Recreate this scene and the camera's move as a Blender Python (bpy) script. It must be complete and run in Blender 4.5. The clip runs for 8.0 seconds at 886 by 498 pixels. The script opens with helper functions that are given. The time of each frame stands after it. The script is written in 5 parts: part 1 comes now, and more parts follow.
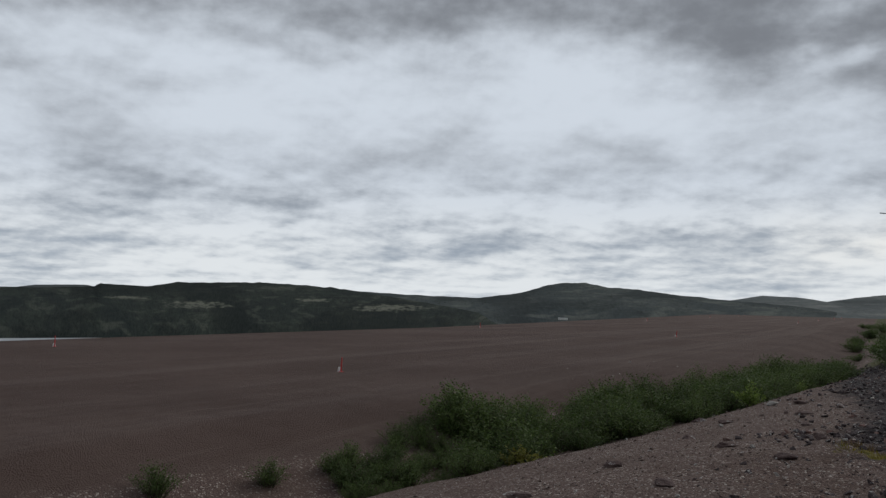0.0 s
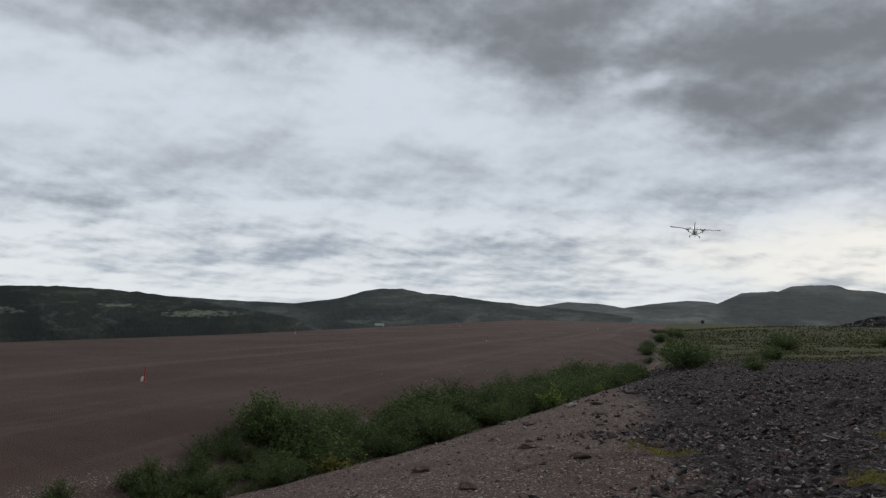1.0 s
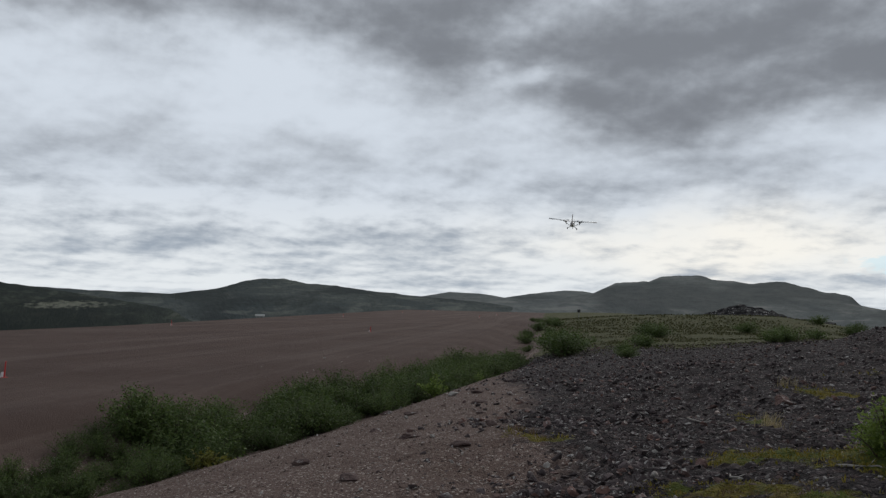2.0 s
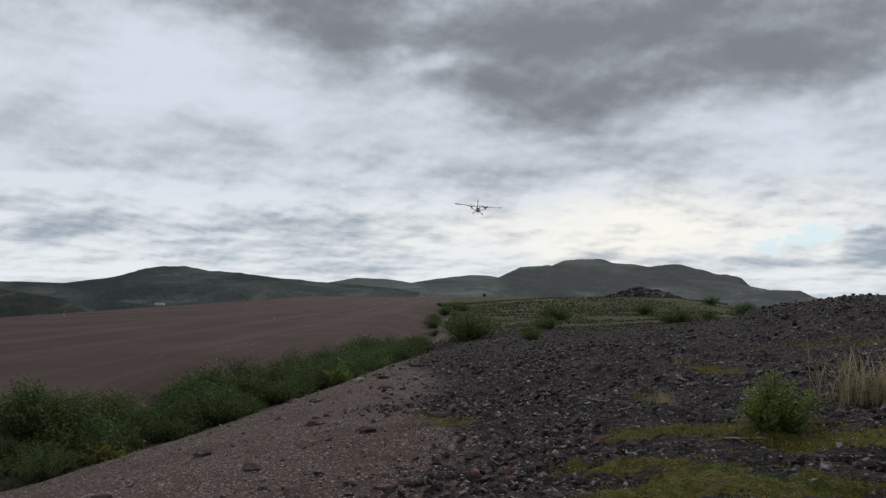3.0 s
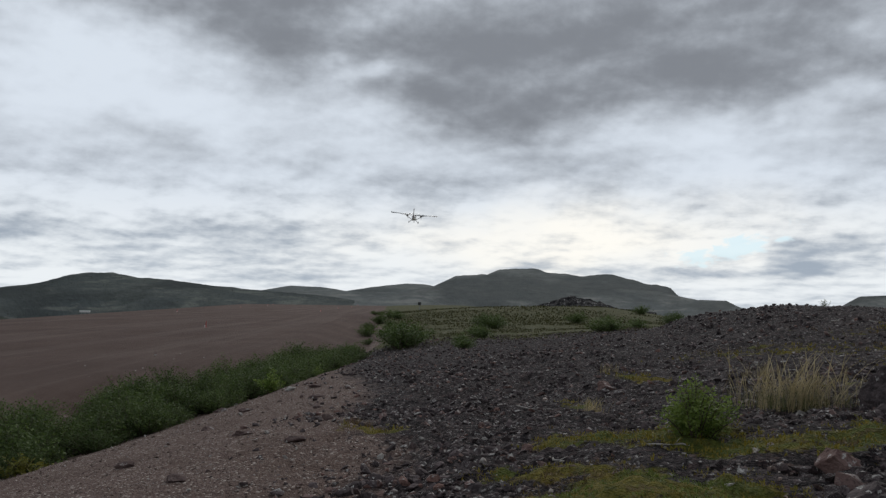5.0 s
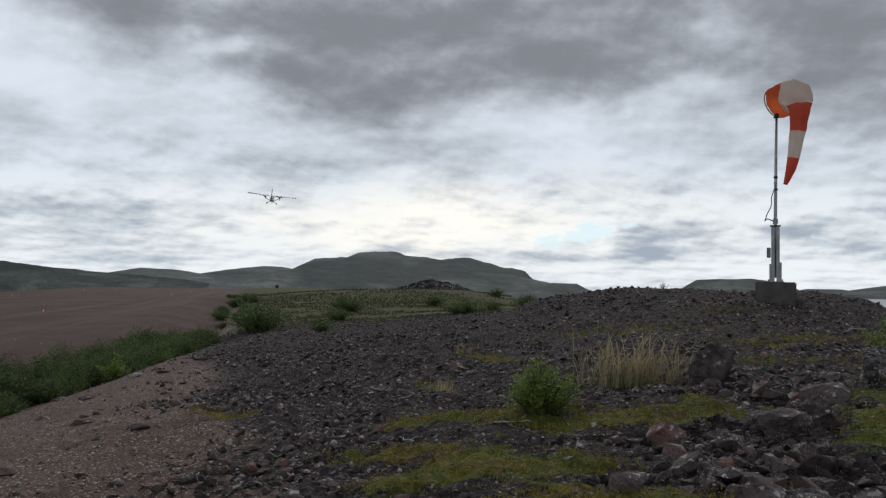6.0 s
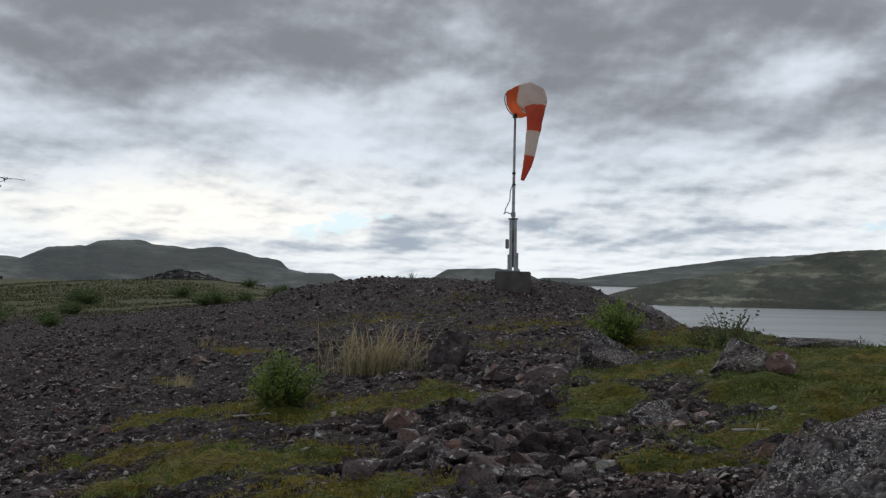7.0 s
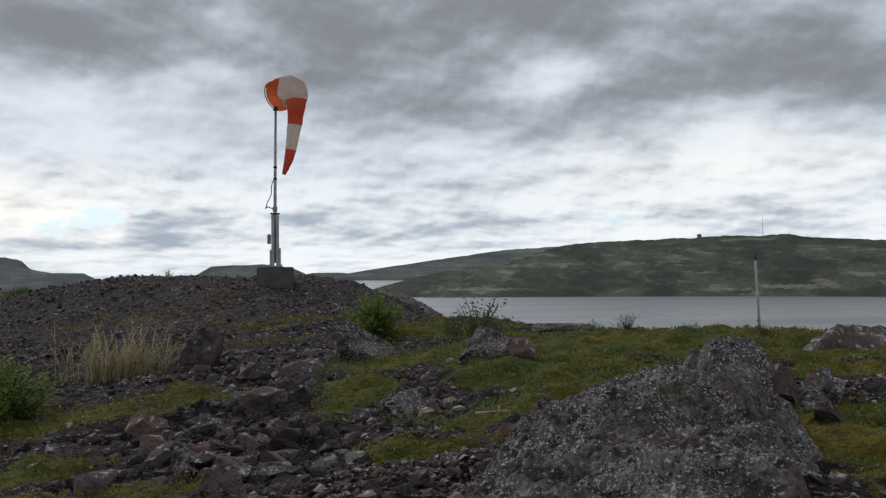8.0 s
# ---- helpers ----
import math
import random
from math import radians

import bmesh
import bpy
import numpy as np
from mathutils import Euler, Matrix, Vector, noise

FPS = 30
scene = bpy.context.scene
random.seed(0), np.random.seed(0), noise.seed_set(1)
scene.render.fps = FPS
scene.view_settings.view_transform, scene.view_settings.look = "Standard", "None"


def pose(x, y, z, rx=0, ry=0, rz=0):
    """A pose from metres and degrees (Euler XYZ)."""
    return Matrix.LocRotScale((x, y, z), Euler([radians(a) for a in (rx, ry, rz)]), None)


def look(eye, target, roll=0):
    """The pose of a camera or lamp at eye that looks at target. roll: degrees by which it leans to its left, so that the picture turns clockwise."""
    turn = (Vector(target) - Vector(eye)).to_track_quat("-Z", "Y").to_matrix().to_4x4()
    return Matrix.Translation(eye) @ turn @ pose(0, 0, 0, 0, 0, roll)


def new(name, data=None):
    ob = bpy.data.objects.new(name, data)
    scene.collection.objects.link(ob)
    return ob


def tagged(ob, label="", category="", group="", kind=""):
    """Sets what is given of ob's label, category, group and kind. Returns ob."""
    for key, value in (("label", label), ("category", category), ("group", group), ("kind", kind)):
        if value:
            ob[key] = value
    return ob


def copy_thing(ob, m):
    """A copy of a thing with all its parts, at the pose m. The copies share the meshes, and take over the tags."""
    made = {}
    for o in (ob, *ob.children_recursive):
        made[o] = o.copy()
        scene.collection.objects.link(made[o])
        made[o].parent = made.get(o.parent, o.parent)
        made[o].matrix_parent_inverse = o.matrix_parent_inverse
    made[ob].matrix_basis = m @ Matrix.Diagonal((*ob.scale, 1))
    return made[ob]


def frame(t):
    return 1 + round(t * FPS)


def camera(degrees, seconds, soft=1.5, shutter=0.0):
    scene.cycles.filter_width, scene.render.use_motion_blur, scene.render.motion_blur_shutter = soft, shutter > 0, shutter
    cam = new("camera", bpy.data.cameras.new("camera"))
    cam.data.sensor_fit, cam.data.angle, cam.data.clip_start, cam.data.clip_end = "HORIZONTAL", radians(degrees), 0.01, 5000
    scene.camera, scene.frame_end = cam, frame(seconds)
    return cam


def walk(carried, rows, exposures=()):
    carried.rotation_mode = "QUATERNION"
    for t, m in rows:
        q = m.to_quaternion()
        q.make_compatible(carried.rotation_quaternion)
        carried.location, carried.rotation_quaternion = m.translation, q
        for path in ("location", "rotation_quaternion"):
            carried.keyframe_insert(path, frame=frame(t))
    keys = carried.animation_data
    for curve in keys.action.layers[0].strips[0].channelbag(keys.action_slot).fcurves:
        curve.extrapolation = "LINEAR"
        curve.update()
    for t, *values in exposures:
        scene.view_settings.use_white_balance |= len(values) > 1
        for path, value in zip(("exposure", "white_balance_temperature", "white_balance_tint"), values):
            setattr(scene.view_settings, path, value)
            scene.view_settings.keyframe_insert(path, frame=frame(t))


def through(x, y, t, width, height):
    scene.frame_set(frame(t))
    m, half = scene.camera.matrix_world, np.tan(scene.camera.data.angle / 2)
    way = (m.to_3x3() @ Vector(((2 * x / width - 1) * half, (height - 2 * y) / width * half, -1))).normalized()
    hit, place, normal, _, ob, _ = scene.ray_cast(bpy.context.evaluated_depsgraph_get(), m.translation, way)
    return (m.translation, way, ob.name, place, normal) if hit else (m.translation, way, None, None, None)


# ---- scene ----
cam = camera(55.9, 8.0, soft=1.35)
EYE = 1.6  # height of the eye over the ground by the big rock
ROWS = [
    (0.0, -0.231, -0.191, -0.032, 62.33, 3.58, -1.42),
    (0.5, -0.236, -0.157, -0.020, 55.14, 3.55, -1.43),
    (1.0, -0.204, -0.123, -0.007, 49.88, 4.28, -1.52),
    (1.5, -0.183, -0.104, 0.002, 45.81, 4.67, -1.44),
    (2.0, -0.196, -0.109, 0.006, 41.89, 3.79, -1.32),
    (2.2, -0.196, -0.109, 0.006, 40.41, 3.42, -1.32),
    (3.3, -0.157, -0.103, 0.010, 34.60, 2.99, -0.35),
    (3.5, -0.157, -0.103, 0.010, 34.31, 3.11, -0.35),
    (4.0, -0.156, -0.109, 0.017, 33.16, 3.67, -0.50),
    (4.2, -0.156, -0.109, 0.017, 32.59, 3.77, -0.50),
    (5.3, -0.105, -0.080, 0.006, 29.77, 3.23, -0.92),
    (5.5, -0.105, -0.080, 0.006, 28.26, 2.99, -0.92),
    (6.0, -0.049, -0.058, 0.002, 21.49, 2.50, -0.85),
    (6.5, 0.000, 0.000, 0.000, 12.74, 2.11, -0.78),
    (7.0, 0.071, 0.017, 0.005, 4.88, 2.01, -0.62),
    (7.5, 0.137, 0.032, 0.000, -3.01, 1.82, -0.33),
    (8.0, 0.205, 0.035, -0.002, -10.89, 1.66, 0.65),
]
walk(cam, [(t, pose(x, y, EYE + z, 90 + pitch, roll, yaw)) for t, x, y, z, yaw, pitch, roll in ROWS],
     [(0.0, 0.08), (2.0, 0.15), (4.0, 0.22), (6.0, 0.30), (8.0, 0.36)])

# ---- sky, sun ----
SUN_AZ, SUN_EL = -12.0, 34.0  # degrees, clockwise from +y; behind the cloud deck


class Graph:
    """Short hand for building a node tree."""

    def __init__(self, tree):
        self.tree = tree
        tree.nodes.clear()

    def node(self, kind, settings=None, **inputs):
        n = self.tree.nodes.new(kind)
        for key, value in (settings or {}).items():
            setattr(n, key, value)
        for key, value in inputs.items():
            self.plug(n, key.replace("_", " "), value)
        return n

    def plug(self, n, key, value):
        socket = n.inputs[int(key)] if key.isdigit() else n.inputs[key]
        if isinstance(value, bpy.types.NodeSocket):
            self.tree.links.new(value, socket)
        else:
            socket.default_value = value

    def math(self, op, a, b=0.0, c=0.0, clamp=False):
        n = self.tree.nodes.new("ShaderNodeMath")
        n.operation, n.use_clamp = op, clamp
        for i, value in enumerate((a, b, c)):
            self.plug(n, str(i), value)
        return n.outputs[0]

    def vmath(self, op, a, b=(0, 0, 0)):
        n = self.tree.nodes.new("ShaderNodeVectorMath")
        n.operation = op
        self.plug(n, "0", a)
        if op == "SCALE":
            self.plug(n, "Scale", b)
        else:
            self.plug(n, "1", b)
        return n.outputs["Vector"]

    def noise(self, vector, scale, detail=4.0, rough=0.55, distort=0.0, out="Fac"):
        n = self.node("ShaderNodeTexNoise", None, Vector=vector, Scale=scale, Detail=detail, Roughness=rough, Distortion=distort)
        return n.outputs[out]

    def ramp(self, fac, a, b, lo=0.0, hi=1.0):
        n = self.node("ShaderNodeMapRange", {"interpolation_type": "SMOOTHSTEP"}, Value=fac)
        for key, value in (("From Min", a), ("From Max", b), ("To Min", lo), ("To Max", hi)):
            n.inputs[key].default_value = value
        return n.outputs["Result"]

    def mix(self, fac, a, b, blend="MIX"):
        n = self.tree.nodes.new("ShaderNodeMix")
        n.data_type, n.blend_type = "RGBA", blend
        for i, value in ((0, fac), (6, a), (7, b)):
            if isinstance(value, bpy.types.NodeSocket):
                self.tree.links.new(value, n.inputs[i])
            else:
                n.inputs[i].default_value = (*value, 1) if isinstance(value, tuple) and len(value) == 3 else value
        return n.outputs[2]


def build_sky():
    world = bpy.data.worlds.new("overcast_sky")
    world.use_nodes = True
    g = Graph(world.node_tree)
    way = g.node("ShaderNodeTexCoord").outputs["Generated"]
    xyz = g.node("ShaderNodeSeparateXYZ", None, Vector=way)
    x, y, z = xyz.outputs
    el = g.math("MULTIPLY", g.math("ARCSINE", z), 57.2958)
    az = g.math("MULTIPLY", g.math("ARCTAN2", x, y), 57.2958)
    def centred(fac, k):
        return g.math("MULTIPLY", g.math("SUBTRACT", fac, 0.5), k)

    # layers flatten towards the horizon
    lat = g.math("ADD", g.math("MULTIPLY", el, 1.2), g.math("MULTIPLY", g.math("LOGARITHM", g.math("ADD", g.math("MAXIMUM", el, 0.0), 3.0), 2.71828), 22.0))
    band = g.node("ShaderNodeCombineXYZ", None, X=az, Y=lat, Z=0.0).outputs[0]
    sphere = g.node("ShaderNodeCombineXYZ", None, X=az, Y=g.math("MULTIPLY", el, 1.7), Z=0.0).outputs[0]
    soft = g.noise(sphere, 0.10, 4.0, 0.5, 0.4)
    mid = g.noise(band, 0.10, 5.0, 0.50, 0.0)
    streak = g.noise(g.vmath("ADD", band, (31.0, 7.0, 3.0)), 0.15, 6.0, 0.57, 0.0)
    heap = g.vmath("MULTIPLY", band, (1.0, 0.62, 1.0))
    puff = g.noise(heap, 0.26, 6.0, 0.55, 0.0)
    # heaps of cloud are bright where they thin out upwards, grey at the base
    above = g.noise(g.vmath("ADD", heap, (-0.25, 0.8, 0.0)), 0.26, 6.0, 0.55, 0.0)
    relief = g.math("SUBTRACT", puff, above)
    warp = g.noise(sphere, 0.11, 4.0, 0.55, 0.0, "Color")
    shift = g.node("ShaderNodeSeparateXYZ", None, Vector=g.vmath("SUBTRACT", warp, (0.5, 0.5, 0.5)))
    waz = g.math("ADD", az, g.math("MULTIPLY", shift.outputs[0], 13.0))
    wel = g.math("ADD", el, g.math("MULTIPLY", shift.outputs[1], 6.0))

    def blob(a0, e0, sa, se):
        da = g.math("DIVIDE", g.math("SUBTRACT", waz, a0), sa)
        de = g.math("DIVIDE", g.math("SUBTRACT", wel, e0), se)
        r2 = g.math("ADD", g.math("MULTIPLY", da, da), g.math("MULTIPLY", de, de))
        return g.math("POWER", 2.718, g.math("MULTIPLY", r2, -1.0))

    # the lower edge of the heavy cloud deck comes down towards the right
    brim = g.math("ADD", 17.2, g.math("ADD", g.ramp(az, -50.0, -31.0, 0.0, -5.2), g.ramp(az, -6.0, 10.0, 0.0, -3.0)))
    heavy = g.ramp(g.math("SUBTRACT", wel, brim), -1.6, 3.0)
    low = g.ramp(el, 3.5, 11.0, 1.0, 0.0)
    total = g.math("ADD", 0.37, g.math("MULTIPLY", heavy, 0.43))
    for extra in (centred(soft, 0.8), centred(mid, 0.85), g.math("MULTIPLY", low, centred(streak, 1.45)), g.math("MULTIPLY", g.math("ADD", 0.16, low), centred(puff, 0.55)),
                  g.math("MULTIPLY", g.math("ADD", 0.55, low), g.math("MULTIPLY", relief, -1.15))):
        total = g.math("ADD", total, extra)
    for a0, e0, sa, se, k in SKY_BLOBS:
        total = g.math("ADD", total, g.math("MULTIPLY", blob(a0, e0, sa, se), k))
    thick = g.ramp(total, 0.10, 1.04)
    bright = g.mix(g.ramp(el, 2.0, 9.0), (0.70, 0.735, 0.76), (0.585, 0.64, 0.71))
    dull = g.mix(g.ramp(el, 2.0, 12.0), (0.300, 0.350, 0.415), (0.185, 0.200, 0.226))
    glow = g.math("ADD", blob(-22, 4.2, 14, 2.2), g.math("MULTIPLY", blob(30, 6.5, 12, 2.4), 0.5))
    bright = g.mix(g.math("MINIMUM", glow, 1.0), bright, (0.84, 0.82, 0.765))
    cloud = g.mix(thick, bright, dull)
    sky = g.node("ShaderNodeTexSky", {"sky_type": "NISHITA", "sun_disc": False, "sun_elevation": radians(SUN_EL), "sun_rotation": radians(SUN_AZ)})
    clear = g.mix(0.75, g.mix(1.0, sky.outputs[0], (0.05, 0.05, 0.05), "MULTIPLY"), (0.52, 0.74, 0.88))
    # blue shows through in a few ragged gaps
    tatter = g.noise(sphere, 0.75, 6.0, 0.62, 0.8)
    tatter = g.math("ADD", centred(streak, 2.2), g.math("ADD", centred(puff, 2.4), centred(tatter, 2.0)))
    gap = 0.0
    for a0, e0, sa, se, k in [(-13.6, 3.4, 2.2, 0.9, 0.85), (-9.0, 4.3, 3.6, 0.6, 0.85), (22, 4.2, 2.6, 0.35, 0.6), (3.0, 3.6, 1.0, 0.4, 0.45)]:
        gap = g.math("ADD", gap, g.math("MULTIPLY", blob(a0, e0, sa, se), k))
    gap = g.math("ADD", gap, g.math("MULTIPLY", g.math("MINIMUM", g.math("MULTIPLY", gap, 1.6), 1.0), tatter))
    hole = g.ramp(gap, 0.42, 0.92, 1.0, 0.22)
    colour = g.mix(hole, clear, cloud)
    back = g.node("ShaderNodeBackground", None, Color=colour, Strength=1.0)
    g.node("ShaderNodeOutputWorld", None, Surface=back.outputs[0])
    scene.world = world


# azimuth, elevation, widths in degrees, thickness added
SKY_BLOBS = [
    (-28, 12.8, 7, 2.6, 0.20), (-36.5, 15.8, 3.0, 0.9, -0.42), (18, 13.2, 3.2, 1.2, -0.42), (-72, 13.0, 9, 2.4, -0.22), (-53, 14, 6, 2.5, -0.12),
    (30, 7.6, 9, 1.8, -0.16), (-51, 6.6, 5, 0.7, -0.30), (-78, 6.6, 9, 1.3, 0.24), (-47, 4.6, 10, 1.1, 0.14), (-23, 4.4, 8, 1.3, -0.14),
    (-11.0, 4.0, 4.0, 0.8, -0.30), (-5.8, 3.2, 2.6, 1.3, 0.42), (8, 3.3, 7, 1.2, 0.26), (-40, 1.2, 60, 0.8, -0.18), (7, 11.0, 8, 1.5, 0.12), (13, 8.0, 7, 1.8, 0.16), (-30, 17.0, 9, 2.2, 0.14), (-52, 3.6, 20, 1.5, 0.10), (-20, 16.5, 8, 2.4, 0.10), (4, 17.5, 8, 2.0, 0.14),
]
build_sky()

sun = new("sun", bpy.data.lights.new("sun", "SUN"))
sun.data.energy, sun.data.angle, sun.data.color = 1.0, radians(25), (1.0, 0.97, 0.93)
a, e = radians(SUN_AZ), radians(SUN_EL)
sun.matrix_world = look((math.sin(a) * math.cos(e) * 50, math.cos(a) * math.cos(e) * 50, math.sin(e) * 50), (0, 0, 0))

# ---- lie of the land: u runs along the airstrip, w across it ----
STRIP_AZ = radians(-33.4)
EU = (math.sin(STRIP_AZ), math.cos(STRIP_AZ))
EW = (math.cos(STRIP_AZ), -math.sin(STRIP_AZ))
WATER = -30.0


def hash2(i, j, seed):
    v = np.sin(i * 127.1 + j * 311.7 + seed * 74.7) * 43758.5453
    return v - np.floor(v)


def value_noise(x, y, seed):
    i, j = np.floor(x), np.floor(y)
    fx, fy = x - i, y - j
    fx, fy = fx * fx * (3 - 2 * fx), fy * fy * (3 - 2 * fy)
    a, b = hash2(i, j, seed), hash2(i + 1, j, seed)
    c, d = hash2(i, j + 1, seed), hash2(i + 1, j + 1, seed)
    return (a + (b - a) * fx) * (1 - fy) + (c + (d - c) * fx) * fy - 0.5


def fbm(x, y, size, octaves, seed, gain=0.5):
    total, amp = 0 * x, 1.0
    for k in range(octaves):
        total = total + amp * value_noise(x / size * 2 ** k + 17.3 * k, y / size * 2 ** k - 9.1 * k, seed + k)
        amp *= gain
    return total


def step(x, a, b):
    t = np.clip((x - a) / (b - a), 0, 1)
    return t * t * (3 - 2 * t)


def bump(x, y, cx, cy, sx, sy, turn=0.0):
    c, s = math.cos(radians(turn)), math.sin(radians(turn))
    dx, dy = x - cx, y - cy
    return np.exp(-((dx * c + dy * s) / sx) ** 2 - ((dy * c - dx * s) / sy) ** 2)


def uw(x, y):
    return x * EU[0] + y * EU[1], x * EW[0] + y * EW[1]


def xy(u, w):
    return u * EU[0] + w * EW[0], u * EU[1] + w * EW[1]


def ditch_line(u):
    return np.interp(u, [-20, 0, 11, 20, 35, 50, 90, 320], [-9.5, -8.2, -7.2, -5.5, -3.0, -2.4, -4.0, -9.0])


ACROSS = np.linspace(-200, 400, 2401)
BANK = np.interp(ACROSS, [0, 1.2, 2.2, 4, 6, 8, 9.5, 11, 13, 15, 17, 19, 22, 30, 60, 150, 400],
                 [-3.05, -2.56, -2.31, -2.01, -1.81, -1.61, -1.40, -1.22, -0.93, -0.84, -0.92, -1.1, -1.8, -4.2, -13, -33, -37])
BANK = np.convolve(np.pad(BANK, 4, "edge"), np.ones(9) / 9, "valid")


def land(x, y):
    """Height of the smooth ground, without stones and grain."""
    u, w = uw(x, y)
    s = w - ditch_line(u)
    slant = 0.5 * step(u, 11, 22)  # the bank stands a little nearer than the ditch
    bank = np.interp(s - slant * step(s, 3, 6), ACROSS, BANK)
    # further along the strip the shoulder is low and flat, and rises to a green knoll
    far = step(u, 26, 60)
    shoulder = np.interp(s, [0, 2, 6, 14, 28, 45, 120, 400], [-2.5, -2.15, -1.95, -1.7, -1.68, -3.5, -22, -37])
    bank = bank * (1 - far) + shoulder * far
    bank = bank + 0.13 * step(u, 17, 28) * (1 - step(u, 42, 52)) * step(s, 0.4, 1.8) * (1 - step(s, 5, 9))
    strip = -2.2 + 0.0 * u
    edge = np.interp(u, [0, 60, 120, 300], [0, 0, 6, 24])
    strip = strip - 0.9 * step(-w - edge, 34, 40) - 30 * step(-w - edge, 40, 130)
    deep = 1 - step(u, 60, 110)
    trench = -3.1 * deep - 2.2 * (1 - deep)
    left = strip + (trench - strip) * step(s, -4.0, -0.6)
    h = np.where(s < 0, left, bank)
    # windsock mound, its flank, the knoll beyond, and the ledge under the camera
    h = h + 0.76 * bump(x, y, -1.2, 25.0, 6.8, 5.4) + 0.22 * bump(x, y, -5.2, 26.5, 3.2, 2.6) + 0.62 * bump(x, y, 2.8, 24.6, 2.6, 3.0)
    h = h + 0.32 * bump(x, y, 4.4, 14.6, 2.6, 2.2) + 0.08 * bump(x, y, 4.4, 9.4, 2.4, 2.4) + 0.26 * bump(x, y, 7.2, 9.0, 2.2, 2.2) - 0.1 * bump(x, y, 0.0, 6.5, 1.6, 1.6) + 0.08 * bump(x, y, 0.0, 20.8, 2.2, 1.6)
    h = h + 1.15 * bump(x, y, -40.0, 96.0, 24, 14, 20) + 0.55 * bump(x, y, -44.0, 105.0, 4, 4)
    h = h + 0.12 * bump(x, y, 0.2, 0.2, 2.6, 2.6)
    # strip ends in a brow, then the valley
    h = h - 34 * step(np.hypot(x, y), 300, 620)
    return np.maximum(h + EYE, WATER - 2.5)


def grain(x, y):
    """Small unevenness: ruts on the strip, rubble on the mound."""
    u, w = uw(x, y)
    s = w - ditch_line(u)
    r = np.hypot(x, y)
    near = 1 - step(r, 26, 48)
    rough = step(s + 1.2 * fbm(x, y, 3.0, 2, 31), 3.0, 7.5)
    lumps = 0.12 * fbm(x, y, 1.1, 4, 5, 0.6) - 0.13 * np.abs(fbm(x * 0.8 + y * 0.3, y * 1.5, 0.42, 3, 7, 0.6)) + 0.20 * fbm(x, y, 4.0, 3, 9)
    calm = 0.03 * fbm(x, y, 0.5, 3, 11) + 0.045 * fbm(x, y, 5.0, 3, 13)
    return near * (rough * lumps + (1 - rough) * calm) + (1 - near) * 0.04 * fbm(x, y, 25.0, 3, 15) * step(s, -3, 3)


def height(x, y):
    return land(x, y) + grain(x, y)


def ground_at(x, y):
    return float(height(np.array([float(x)]), np.array([float(y)]))[0])


def grid_mesh(name, verts, rows, cols, smooth=True, closed=False):
    mesh = bpy.data.meshes.new(name)
    i, j = np.meshgrid(np.arange(rows - 1), np.arange(cols if closed else cols - 1), indexing="ij")
    k = (j + 1) % cols
    quads = np.stack([i * cols + j, i * cols + k, (i + 1) * cols + k, (i + 1) * cols + j], -1).reshape(-1, 4)
    mesh.from_pydata(verts.tolist(), [], quads.tolist())
    mesh.polygons.foreach_set("use_smooth", [smooth] * len(mesh.polygons))
    return mesh


def paint(mesh, name, values):
    layer = mesh.attributes.new(name, "FLOAT", "POINT")
    layer.data.foreach_set("value", np.asarray(values, dtype=np.float32))

# ---- materials ----
def material(name):
    m = bpy.data.materials.new(name)
    m.use_nodes = True
    g = Graph(m.node_tree)
    where = g.node("ShaderNodeTexCoord").outputs["Object"]
    return m, g, where


def finish(g, colour, rough=0.9, bump=None, metal=0.0, depth=0.02, strength=0.6, **more):
    b = g.node("ShaderNodeBsdfPrincipled", None, Roughness=rough, Metallic=metal)
    b.inputs["Specular IOR Level"].default_value = more.get("spec", 0.3)
    g.plug(b, "Base Color", (*colour, 1) if isinstance(colour, tuple) else colour)
    if bump is not None:
        n = g.node("ShaderNodeBump", None, Height=bump, Strength=strength, Distance=depth)
        g.plug(b, "Normal", n.outputs[0])
    if "through" in more:
        t = g.node("ShaderNodeBsdfTranslucent", None, Color=colour if not isinstance(colour, tuple) else (*colour, 1))
        s = g.node("ShaderNodeMixShader", None, Fac=more["through"])
        g.plug(s, "1", b.outputs[0])
        g.plug(s, "2", t.outputs[0])
        g.node("ShaderNodeOutputMaterial", None, Surface=s.outputs[0])
    else:
        g.node("ShaderNodeOutputMaterial", None, Surface=b.outputs[0])


def plain(name, colour, rough=0.6, metal=0.0, wear=0.25, scale=6.0, spec=0.4):
    """Painted or bare stuff with blotches and fine grain."""
    m, g, where = material(name)
    dark = tuple(c * (1 - wear) for c in colour)
    fac = g.math("ADD", g.math("MULTIPLY", g.noise(where, scale, 4.0), 0.6), g.math("MULTIPLY", g.noise(where, scale * 12, 3.0), 0.4))
    c = g.mix(g.ramp(fac, 0.32, 0.68), dark, colour)
    finish(g, c, rough, g.noise(where, scale * 15, 2.0), metal, 0.004, 0.3, spec=spec)
    return m


